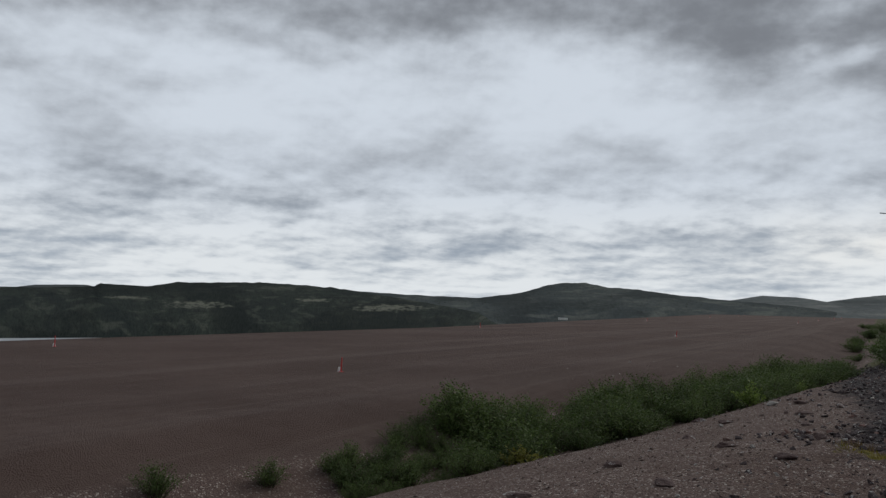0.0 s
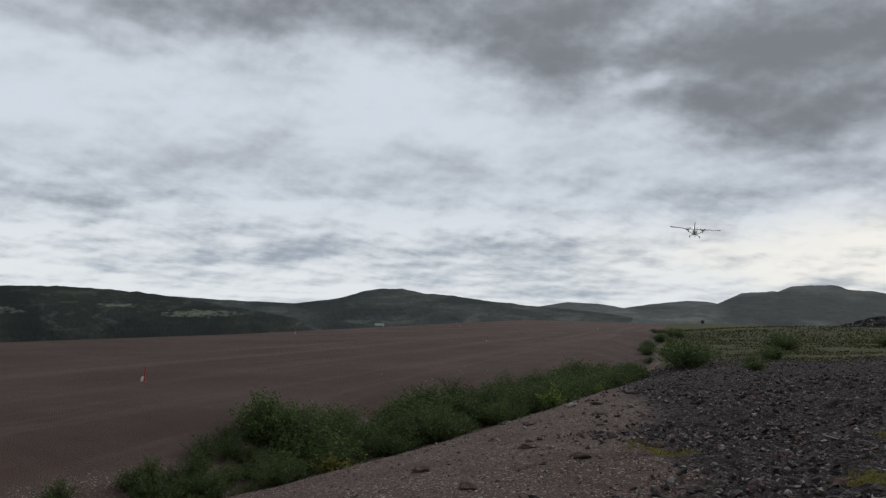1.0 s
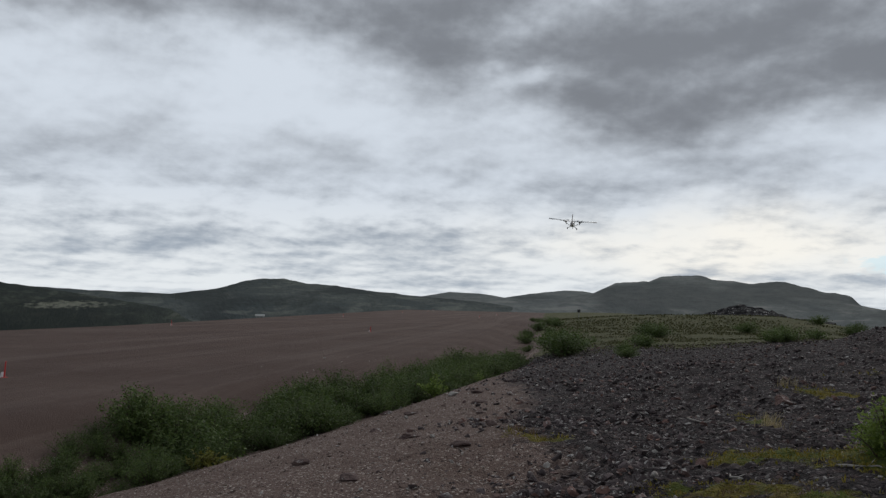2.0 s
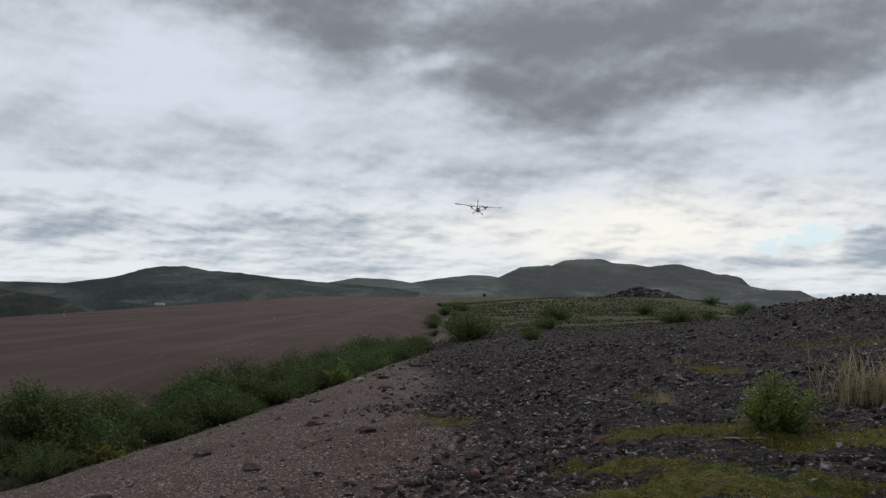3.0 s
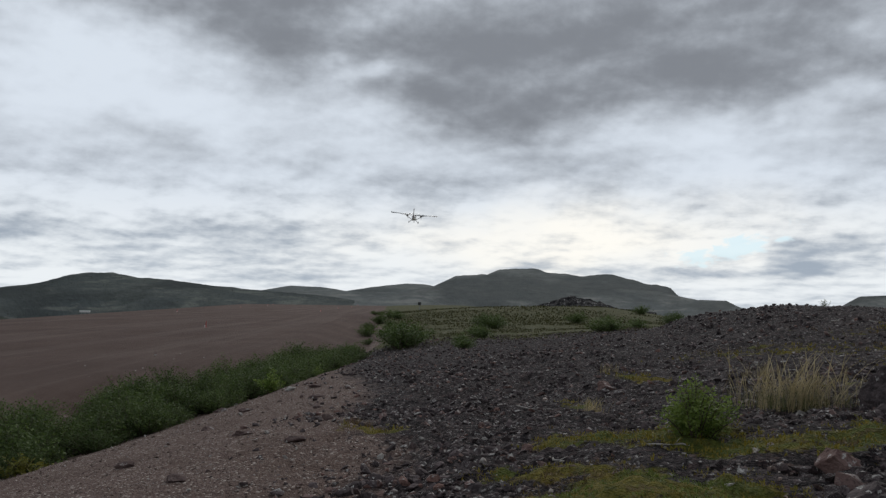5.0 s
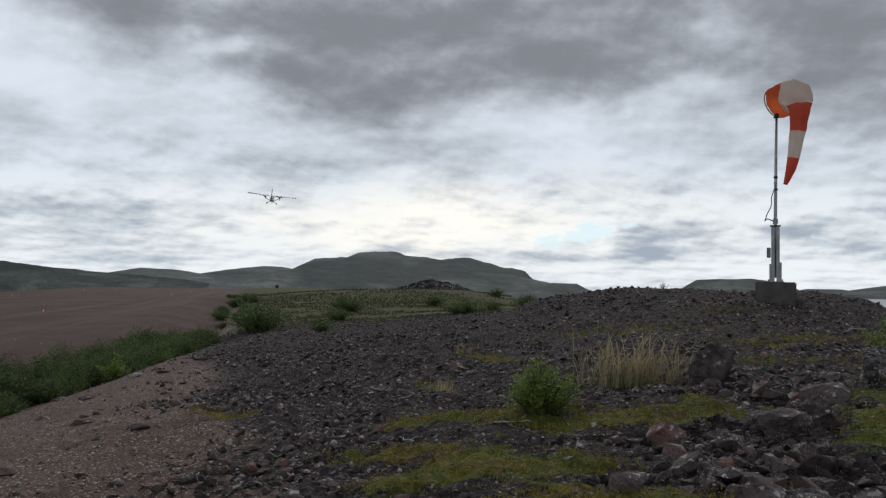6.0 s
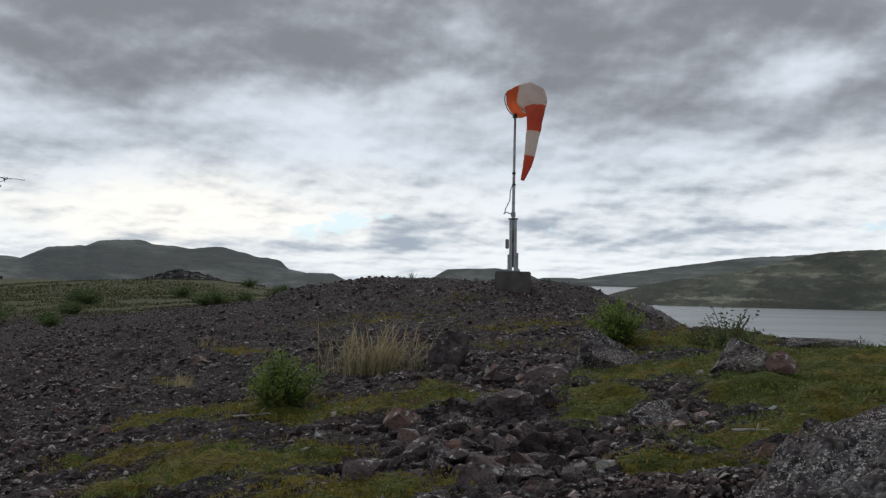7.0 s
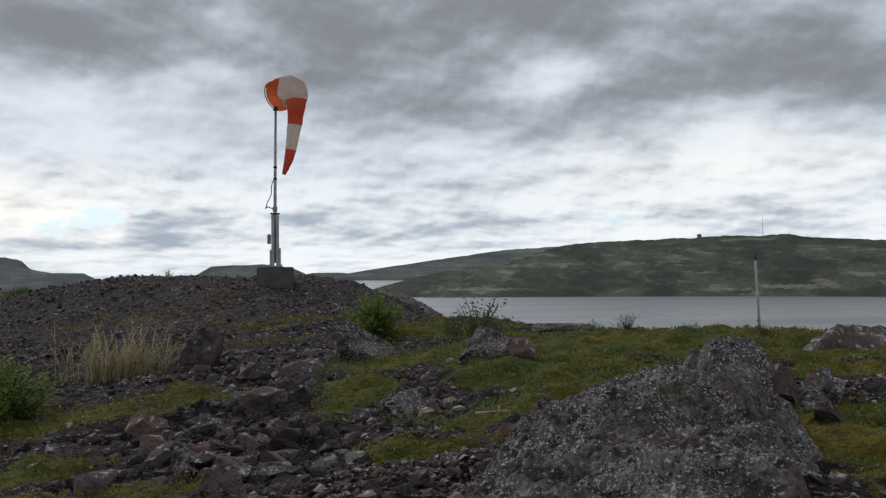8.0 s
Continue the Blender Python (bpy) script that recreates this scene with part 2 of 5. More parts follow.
def ground_material():
    m, g, where = material("ground")

    def mask(name):
        return g.node("ShaderNodeAttribute", {"attribute_name": name}).outputs["Fac"]

    def edge(name, a=0.35, b=0.65, size=2.2, k=0.55):
        n = g.math("MULTIPLY", g.math("SUBTRACT", g.noise(where, size, 5.0, 0.65), 0.5), k)
        return g.ramp(g.math("ADD", mask(name), n), a, b)

    grit = g.noise(where, 38.0, 3.0, 0.7)
    pebble = g.node("ShaderNodeTexVoronoi", None, Vector=where, Scale=42.0)
    speck = pebble.outputs["Color"]
    grey = g.node("ShaderNodeSeparateColor", None, Color=speck).outputs[0]
    patch = g.noise(where, 0.16, 4.0, 0.6)
    # airstrip: red-brown fine gravel, paler wheel tracks along it
    turned = g.node("ShaderNodeMapping", None, Vector=where, Rotation=(0, 0, STRIP_AZ)).outputs[0]
    turned = g.vmath("MULTIPLY", turned, (1.0, 0.022, 1.0))
    track = g.noise(turned, 0.42, 5.0, 0.68)
    scuff = g.noise(turned, 1.9, 4.0, 0.7)
    red = g.mix(g.ramp(patch, 0.35, 0.65), (0.108, 0.072, 0.060), (0.142, 0.098, 0.082))
    red = g.mix(g.math("MULTIPLY", g.ramp(track, 0.50, 0.66), 0.42), red, (0.205, 0.155, 0.132))
    red = g.mix(g.math("MULTIPLY", g.ramp(scuff, 0.56, 0.70), 0.32), red, (0.225, 0.172, 0.142))
    red = g.mix(g.math("MULTIPLY", g.ramp(scuff, 0.44, 0.30), 0.40), red, (0.078, 0.052, 0.043))
    red = g.mix(g.math("MULTIPLY", grit, 0.5), red, (0.07, 0.048, 0.041))
    # loose gravel with pale chips
    loose = g.mix(g.ramp(grit, 0.35, 0.65), (0.098, 0.066, 0.056), (0.212, 0.152, 0.130))
    loose = g.mix(g.ramp(grey, 0.88, 0.95), loose, (0.46, 0.40, 0.35))
    loose = g.mix(g.ramp(g.noise(where, 0.9, 4.0), 0.45, 0.65, 0.0, 0.5), loose, (0.115, 0.076, 0.060))
    # dark rubble with lichen flecks: packed shards of many tints
    bent = g.vmath("ADD", where, g.vmath("SCALE", g.noise(where, 9.0, 3.0, 0.6, 0.0, "Color"), 0.10))
    shard = g.node("ShaderNodeTexVoronoi", {"feature": "F1", "distance": "CHEBYCHEV"}, Vector=bent, Scale=13.0)
    chip = g.node("ShaderNodeTexVoronoi", {"feature": "F1", "distance": "CHEBYCHEV"}, Vector=bent, Scale=34.0)
    tone = g.node("ShaderNodeSeparateColor", None, Color=shard.outputs["Color"])
    tone2 = g.node("ShaderNodeSeparateColor", None, Color=chip.outputs["Color"])
    dark = g.mix(g.ramp(g.noise(where, 7.0, 5.0, 0.7), 0.3, 0.7), (0.022, 0.018, 0.019), (0.088, 0.072, 0.072))
    dark = g.mix(g.ramp(g.noise(where, 0.7, 4.0, 0.6), 0.48, 0.66, 0.0, 0.6), dark, (0.064, 0.046, 0.043))
    dark = g.mix(g.ramp(tone.outputs[0], 0.45, 1.0, 0.0, 0.75), dark, (0.146, 0.117, 0.115))
    dark = g.mix(g.ramp(tone.outputs[1], 0.72, 0.95, 0.0, 0.75), dark, (0.125, 0.080, 0.072))
    dark = g.mix(g.ramp(tone2.outputs[0], 0.3, 1.0, 0.65, 0.0), dark, (0.020, 0.016, 0.018))
    dark = g.mix(g.ramp(tone2.outputs[2], 0.90, 0.96, 0.0, 0.8), dark, (0.33, 0.31, 0.30))
    dark = g.mix(g.ramp(shard.outputs["Distance"], 0.36, 0.56, 0.0, 0.8), dark, (0.012, 0.010, 0.011))
    # moss, heath and grass
    tuft = g.noise(where, 16.0, 5.0, 0.7)
    hue = g.noise(where, 1.1, 4.0, 0.6)
    moss = g.mix(g.ramp(hue, 0.40, 0.62), (0.092, 0.112, 0.022), (0.175, 0.138, 0.024))
    moss = g.mix(g.ramp(tuft, 0.42, 0.75, 0.0, 0.8), moss, (0.026, 0.034, 0.011))
    mottle = g.noise(where, 4.2, 5.0, 0.68)
    moss = g.mix(g.ramp(mottle, 0.52, 0.66, 0.0, 0.75), moss, (0.085, 0.056, 0.022))
    moss = g.mix(g.ramp(mottle, 0.46, 0.34, 0.0, 0.8), moss, (0.040, 0.056, 0.014))
    heath = g.mix(g.ramp(hue, 0.35, 0.65), (0.074, 0.084, 0.030), (0.118, 0.106, 0.042))
    heath = g.mix(g.ramp(tuft, 0.35, 0.7), heath, (0.048, 0.050, 0.022))
    c = g.mix(edge("strip"), loose, red)
    c = g.mix(edge("rubble", 0.35, 0.65, 1.6, 0.8), c, dark)
    c = g.mix(edge("heath", 0.35, 0.65, 1.0, 0.9), c, heath)
    c = g.mix(edge("moss", 0.46, 0.60, 3.4, 1.3), c, moss)
    stony = g.math("MULTIPLY", mask("rubble"), g.math("ADD", g.math("MULTIPLY", shard.outputs["Distance"], -1.0), g.math("MULTIPLY", chip.outputs["Distance"], -0.35)))
    lump = g.math("ADD", g.math("ADD", stony, g.math("MULTIPLY", grit, 0.5)), g.math("ADD", g.math("MULTIPLY", pebble.outputs["Distance"], -0.5), g.math("MULTIPLY", tuft, 0.6)))
    finish(g, c, 0.95, lump, 0.0, 0.06, 0.9, spec=0.15)
    return m


def hill_material(name, low, high, bare, size, amount, clearings=()):
    """Heath and scrub; clearings are open pale slopes: azimuth, height, half widths in metres."""
    m, g, where = material(name)
    # patterns run over the slope: round the lake, and up the hill
    pos = g.node("ShaderNodeSeparateXYZ", None, Vector=where)
    around = g.math("MULTIPLY", g.math("ARCTAN2", pos.outputs[0], pos.outputs[1]), 1300.0)
    where = g.node("ShaderNodeCombineXYZ", None, X=around, Y=g.math("MULTIPLY", pos.outputs[2], 2.6), Z=0.0).outputs[0]
    big = g.noise(where, 1 / size, 6.0, 0.66, 0.3)
    small = g.noise(where, 9 / size, 5.0, 0.7)
    squash = g.node("ShaderNodeMapping", None, Vector=where, Scale=(1, 1.9, 1)).outputs[0]
    rock = g.noise(squash, 1.5 / size, 7.0, 0.68, 0.35)
    c = g.mix(g.ramp(big, 0.33, 0.67), low, high)
    c = g.mix(g.ramp(small, 0.42, 0.72, 0.0, 0.5), c, tuple(v * 0.5 for v in low))
    wood = g.ramp(g.noise(where, 0.45 / size, 6.0, 0.62, 0.3), 0.46, 0.58)
    c = g.mix(g.math("MULTIPLY", wood, 0.6), c, tuple(v * 0.5 for v in low))
    open_ground = g.math("MULTIPLY", g.ramp(rock, 0.51, 0.63), g.math("MULTIPLY", amount, g.math("SUBTRACT", 1.0, g.math("MULTIPLY", wood, 0.85))))
    ragged = g.math("MULTIPLY", g.math("SUBTRACT", g.noise(squash, 5.0 / size, 5.0, 0.65), 0.5), 6.0)
    for az, z, wide, tall in clearings:
        da = g.math("DIVIDE", g.math("SUBTRACT", around, radians(az) * 1300.0), wide)
        dz = g.math("DIVIDE", g.math("SUBTRACT", pos.outputs[2], z), tall)
        r2 = g.math("ADD", g.math("MULTIPLY", da, da), g.math("MULTIPLY", dz, dz))
        open_ground = g.math("MAXIMUM", open_ground, g.ramp(g.math("SUBTRACT", ragged, r2), -1.2, 0.2, 0.0, 0.75))
    c = g.mix(open_ground, c, bare)
    finish(g, c, 1.0, small, 0.0, size * 0.06, 0.8, spec=0.05)
    return m


def water_material():
    m, g, where = material("lake_water")
    ripple = g.noise(where, 0.5, 4.0, 0.6)
    wide = g.noise(g.node("ShaderNodeMapping", None, Vector=where, Scale=(0.2, 1.0, 1.0)).outputs[0], 0.012, 3.0)
    finish(g, (0.115, 0.128, 0.138), g.ramp(wide, 0.4, 0.7, 0.27, 0.36), ripple, 0.0, 0.1, 0.2, spec=0.9)
    return m


def rock_material(name, low, high, tint, fleck=0.86, grain=17.0, vary=0.0, coarse=5.0, sharp=0.2):
    """Stone with veins, a tint that changes from stone to stone, and pale lichen spots."""
    m, g, where = material(name)
    rnd = g.node("ShaderNodeObjectInfo").outputs["Random"]
    isl = g.node("ShaderNodeNewGeometry").outputs["Random Per Island"]
    pick = g.math("FRACT", g.math("ADD", rnd, isl))
    c = g.mix(g.ramp(g.noise(where, coarse, 6.0, 0.75), 0.5 - sharp, 0.5 + sharp), low, high)
    c = g.mix(g.ramp(pick, 0.80, 1.0), c, tint)
    shade = g.math("FRACT", g.math("MULTIPLY", pick, 7.3))
    c = g.mix(g.ramp(shade, 0.55, 1.0, 0.0, vary), c, tuple(min(v * 1.9, 0.6) for v in high))
    c = g.mix(g.ramp(g.noise(where, 30.0, 3.0), 0.5, 0.7, 0.0, 0.5), c, tuple(v * 0.4 for v in low))
    bent = g.vmath("ADD", where, g.vmath("SCALE", g.noise(where, 14.0, 4.0, 0.7, 0.0, "Color"), 0.16))
    crust = g.node("ShaderNodeTexVoronoi", None, Vector=bent, Scale=grain)
    lichen = g.math("MULTIPLY", g.ramp(crust.outputs["Distance"], 0.42, 0.30), g.ramp(g.node("ShaderNodeSeparateColor", None, Color=crust.outputs["Color"]).outputs[0], fleck, fleck + 0.04))
    c = g.mix(g.math("MULTIPLY", lichen, 0.85), c, (0.50, 0.48, 0.45))
    rise = g.node("ShaderNodeSeparateXYZ", None, Vector=g.node("ShaderNodeNewGeometry").outputs["Normal"]).outputs[2]
    cap = g.math("MULTIPLY", g.ramp(rise, 0.55, 0.9), g.ramp(g.math("ADD", g.noise(where, 6.5, 6.0, 0.72), g.math("MULTIPLY", pick, 0.06)), 0.585, 0.63))
    c = g.mix(g.math("MULTIPLY", cap, 0.7), c, (0.46, 0.45, 0.42))
    lump = g.math("ADD", g.noise(where, 12.0, 5.0, 0.65), g.math("MULTIPLY", g.noise(where, 45.0, 3.0), 0.4))
    finish(g, c, 0.92, lump, 0.0, 0.03, 0.8, spec=0.2)
    return m


def ledge_material():
    """Foliated dark bedrock: bands along the bedding, rusty stains, grey crusts and white lichen flecks."""
    m, g, where = material("lichen_ledge")
    along = g.node("ShaderNodeMapping", None, Vector=where, Rotation=(0.35, 0.2, 0.55)).outputs[0]
    along = g.vmath("MULTIPLY", along, (1.0, 3.4, 3.4))
    vein = g.noise(along, 6.0, 7.0, 0.72, 0.4)
    grain = g.noise(where, 42.0, 5.0, 0.75)
    c = g.mix(g.ramp(vein, 0.34, 0.66), (0.030, 0.026, 0.027), (0.205, 0.174, 0.168))
    c = g.mix(g.ramp(g.noise(where, 2.3, 5.0, 0.65), 0.50, 0.64, 0.0, 0.7), c, (0.200, 0.136, 0.112))
    c = g.mix(g.ramp(g.noise(along, 1.5, 5.0, 0.65), 0.50, 0.38, 0.0, 0.5), c, (0.026, 0.022, 0.023))
    crust = g.math("MULTIPLY", g.ramp(g.noise(where, 3.6, 6.0, 0.7, 0.3), 0.50, 0.62), g.ramp(grain, 0.40, 0.60))
    c = g.mix(g.math("MULTIPLY", crust, 0.8), c, (0.30, 0.29, 0.275))
    c = g.mix(g.ramp(grain, 0.46, 0.34, 0.0, 0.55), c, (0.018, 0.015, 0.015))
    bent = g.vmath("ADD", g.vmath("MULTIPLY", along, (1.0, 0.45, 0.45)), g.vmath("SCALE", g.noise(where, 16.0, 4.0, 0.7, 0.0, "Color"), 0.12))
    field = g.ramp(g.noise(where, 2.6, 4.0, 0.6), 0.40, 0.62, 0.95, 0.50)
    for size, reach in ((60.0, 0.52), (27.0, 0.40)):
        fleck = g.node("ShaderNodeTexVoronoi", None, Vector=bent, Scale=size)
        chosen = g.ramp(g.math("SUBTRACT", g.node("ShaderNodeSeparateColor", None, Color=fleck.outputs["Color"]).outputs[0], field), 0.0, 0.03)
        spot = g.math("MULTIPLY", chosen, g.ramp(fleck.outputs["Distance"], reach, reach * 0.6))
        c = g.mix(g.math("MULTIPLY", spot, 0.85), c, (0.68, 0.66, 0.62))
    c = g.mix(g.math("MULTIPLY", g.ramp(g.noise(where, 2.9, 3.0, 0.5), 0.66, 0.72), 0.5), c, (0.10, 0.10, 0.045))
    lump = g.math("ADD", g.math("MULTIPLY", vein, 1.2), g.math("MULTIPLY", grain, 0.5))
    finish(g, c, 0.9, lump, 0.0, 0.035, 0.9, spec=0.25)
    return m


def leaf_material(name, a, b, through=0.35, vary=0.5):
    m, g, where = material(name)
    isl = g.node("ShaderNodeNewGeometry").outputs["Random Per Island"]
    rnd = g.node("ShaderNodeObjectInfo").outputs["Random"]
    fac = g.math("FRACT", g.math("ADD", isl, g.math("MULTIPLY", rnd, 0.35)))
    c = g.mix(fac, a, b)
    c = g.mix(g.ramp(rnd, 0.4, 1.0, 0.0, vary), c, tuple(v * 0.6 for v in a))
    c = g.mix(g.ramp(g.noise(where, 3.0, 3.0), 0.4, 0.7, 0.0, 0.45), c, tuple(v * 0.55 for v in a))
    finish(g, c, 0.6, None, through=through, spec=0.25)
    return m


def cloth_material(name, colour):
    m, g, where = material(name)
    stain = g.ramp(g.noise(where, 2.2, 5.0, 0.65), 0.45, 0.75, 0.0, 0.35)
    c = g.mix(stain, colour, tuple(v * 0.6 for v in colour))
    weave = g.noise(where, 220.0, 2.0)
    finish(g, c, 0.85, weave, through=0.6, depth=0.002, strength=0.3, spec=0.2)
    return m


MAT = {
    "ground": ground_material(),
    # haze is put into the base colours: paler and bluer for farther hills
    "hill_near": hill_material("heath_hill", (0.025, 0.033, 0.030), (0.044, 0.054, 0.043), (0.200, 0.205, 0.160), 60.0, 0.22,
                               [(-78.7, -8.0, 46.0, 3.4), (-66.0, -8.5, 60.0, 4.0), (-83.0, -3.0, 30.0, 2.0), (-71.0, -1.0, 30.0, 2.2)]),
    "hill_strip_hazed": hill_material("hazed_valley_hill", (0.054, 0.067, 0.068), (0.086, 0.099, 0.091), (0.19, 0.20, 0.17), 80.0, 0.40),
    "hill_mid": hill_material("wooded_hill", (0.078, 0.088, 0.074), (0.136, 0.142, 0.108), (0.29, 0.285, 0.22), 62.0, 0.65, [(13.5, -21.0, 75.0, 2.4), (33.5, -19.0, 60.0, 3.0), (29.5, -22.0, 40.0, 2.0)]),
    "hill_far_hazed": hill_material("hazed_far_hill", (0.104, 0.120, 0.120), (0.168, 0.180, 0.170), (0.27, 0.27, 0.25), 120.0, 0.45),
    "water": water_material(),
    "rock": rock_material("dark_stone", (0.024, 0.019, 0.020), (0.128, 0.101, 0.099), (0.200, 0.118, 0.098), 0.88, 20.0, 0.32),
    "ledge": ledge_material(),
    "knoll_rock": rock_material("knoll_rock", (0.016, 0.015, 0.016), (0.070, 0.064, 0.062), (0.06, 0.05, 0.05), 0.9, 4.0, 0.0, 1.2, 0.12),
    "pink_rock": rock_material("pink_stone", (0.13, 0.080, 0.070), (0.25, 0.165, 0.145), (0.20, 0.13, 0.11)),
    "white_rock": rock_material("pale_stone", (0.26, 0.24, 0.22), (0.48, 0.45, 0.41), (0.40, 0.30, 0.26)),
    "red_rock": rock_material("reddish_bedrock", (0.075, 0.050, 0.046), (0.175, 0.125, 0.112), (0.13, 0.10, 0.09)),
    "chips": rock_material("gravel_chips", (0.10, 0.070, 0.060), (0.22, 0.162, 0.140), (0.42, 0.37, 0.33), 0.93),
    "willow": leaf_material("willow_leaf", (0.062, 0.102, 0.028), (0.140, 0.192, 0.054)),
    "fresh": leaf_material("fresh_leaf", (0.120, 0.200, 0.038), (0.260, 0.330, 0.080), 0.35, 0.0),
    "mid_leaf": leaf_material("mid_green_leaf", (0.110, 0.172, 0.034), (0.235, 0.300, 0.068), 0.4, 0.0),
    "yellow_leaf": leaf_material("yellowing_leaf", (0.16, 0.17, 0.03), (0.24, 0.22, 0.05)),
    "straw": leaf_material("dry_grass", (0.30, 0.25, 0.13), (0.58, 0.48, 0.29), 0.3),
    "green_grass": leaf_material("green_grass", (0.060, 0.085, 0.028), (0.15, 0.155, 0.06), 0.25),
    "moss": leaf_material("moss_shoots", (0.150, 0.140, 0.020), (0.300, 0.225, 0.032), 0.2, 0.0),
    "moss_green": leaf_material("crowberry_shoots", (0.100, 0.142, 0.030), (0.205, 0.240, 0.055), 0.2, 0.0),
    "moss_red": leaf_material("heath_shoots", (0.115, 0.088, 0.036), (0.190, 0.125, 0.056), 0.2, 0.0),
    "heath_leaf": leaf_material("heath_leaf", (0.066, 0.072, 0.026), (0.112, 0.104, 0.042), 0.2, 0.0),
    "far_leaf": leaf_material("far_scrub", (0.034, 0.044, 0.028), (0.068, 0.082, 0.045), 0.1),
    "bark": plain("bark", (0.10, 0.075, 0.055), 0.9, 0.0, 0.5, 20.0),
    "driftwood": plain("bleached_wood", (0.42, 0.39, 0.35), 0.9, 0.0, 0.4, 14.0),
    "concrete": plain("concrete", (0.125, 0.115, 0.105), 0.95, 0.0, 0.45, 4.0),
    "alloy": plain("weathered_aluminium", (0.42, 0.43, 0.44), 0.45, 0.85, 0.4, 5.0),
    "steel": plain("galvanised_steel", (0.30, 0.31, 0.32), 0.5, 0.8, 0.4, 8.0),
    "black": plain("black_paint", (0.02, 0.02, 0.022), 0.55),
    "rubber": plain("tyre_rubber", (0.018, 0.018, 0.018), 0.85),
    "white_paint": plain("white_paint", (0.72, 0.72, 0.70), 0.35, 0.0, 0.12, 1.5),
    "old_white": plain("peeling_white_paint", (0.44, 0.43, 0.40), 0.7, 0.0, 0.35, 9.0),
    "maroon": plain("maroon_paint", (0.105, 0.012, 0.022), 0.35, 0.0, 0.2, 1.5),
    "lime": plain("lime_paint", (0.38, 0.50, 0.07), 0.4, 0.0, 0.25, 1.5),
    "grey_paint": plain("grey_paint", (0.22, 0.23, 0.24), 0.5, 0.0, 0.2, 2.0),
    "glass": plain("dark_window", (0.02, 0.025, 0.03), 0.12, 0.0, 0.2, 2.0, 0.6),
    "red_plastic": plain("red_plastic", (0.62, 0.045, 0.04), 0.5, 0.0, 0.25, 5.0),
    "orange_cloth": cloth_material("orange_cloth", (0.70, 0.160, 0.060)),
    "red_cloth": cloth_material("red_cloth", (0.72, 0.170, 0.105)),
    "white_cloth": cloth_material("white_cloth", (0.80, 0.76, 0.69)),
}

# ---- ground sheet, out to the horizon ----
MOSS = [  # x, y, half sizes, how thick
    (-2.9, 8.3, 0.9, 0.45, 1.0), (-1.7, 7.6, 0.9, 0.5, 0.9), (-0.65, 8.05, 0.6, 0.28, 1.0), (-2.0, 6.0, 0.8, 0.55, 1.0), (-3.2, 6.6, 0.7, 0.35, 0.7),
    (-2.8, 17.6, 3.0, 0.9, 0.5), (-1.5, 20.0, 2.4, 0.6, 0.45), (0.8, 15.6, 2.2, 1.0, 0.6), (-0.5, 12.4, 1.8, 0.7, 0.5), (-1.0, 5.0, 0.7, 0.4, 0.8),
    (0.65, 7.2, 0.35, 0.6, 1.0), (1.75, 6.0, 0.5, 0.4, 1.0), (2.2, 6.1, 0.9, 0.45, 1.0), (1.5, 8.6, 0.9, 0.7, 0.9), (1.2, 5.2, 0.6, 0.3, 0.8),
    (3.4, 8.6, 1.9, 1.3, 1.2), (5.0, 9.0, 2.4, 1.6, 1.1), (2.6, 6.9, 0.9, 0.7, 1.0), (3.65, 4.4, 0.65, 0.75, 1.2), (4.9, 7.3, 0.9, 0.35, 1.0), (3.3, 3.4, 0.5, 0.3, 0.8), (4.8, 6.5, 1.0, 0.5, 0.9), (3.0, 12.0, 1.8, 2.0, 0.8),
    (-7.0, 9.2, 0.5, 0.3, 0.7), (-4.9, 14.6, 0.6, 0.3, 0.8), (-4.6, 11.4, 0.5, 0.3, 0.6),
]


def moss_field(x, y):
    wx, wy = x + 0.5 * fbm(x, y, 0.9, 3, 61), y + 0.5 * fbm(x, y, 0.9, 3, 67)
    total = 0 * x
    for cx, cy, sx, sy, k in MOSS:
        total = np.maximum(total, k * bump(wx, wy, cx, cy, sx * 1.25, sy * 1.25))
    return np.clip(total, 0, 1)


def rubble_field(x, y):
    u, w = uw(x, y)
    s = w - ditch_line(u)
    wob = 1.4 * fbm(x, y, 5.0, 3, 51)
    return step(s + 0.7 * wob - 8.8 + 0.24 * np.clip(u, -4, 36), -1.6, 2.0) * (1 - step(u + 4 * wob, 38, 48))


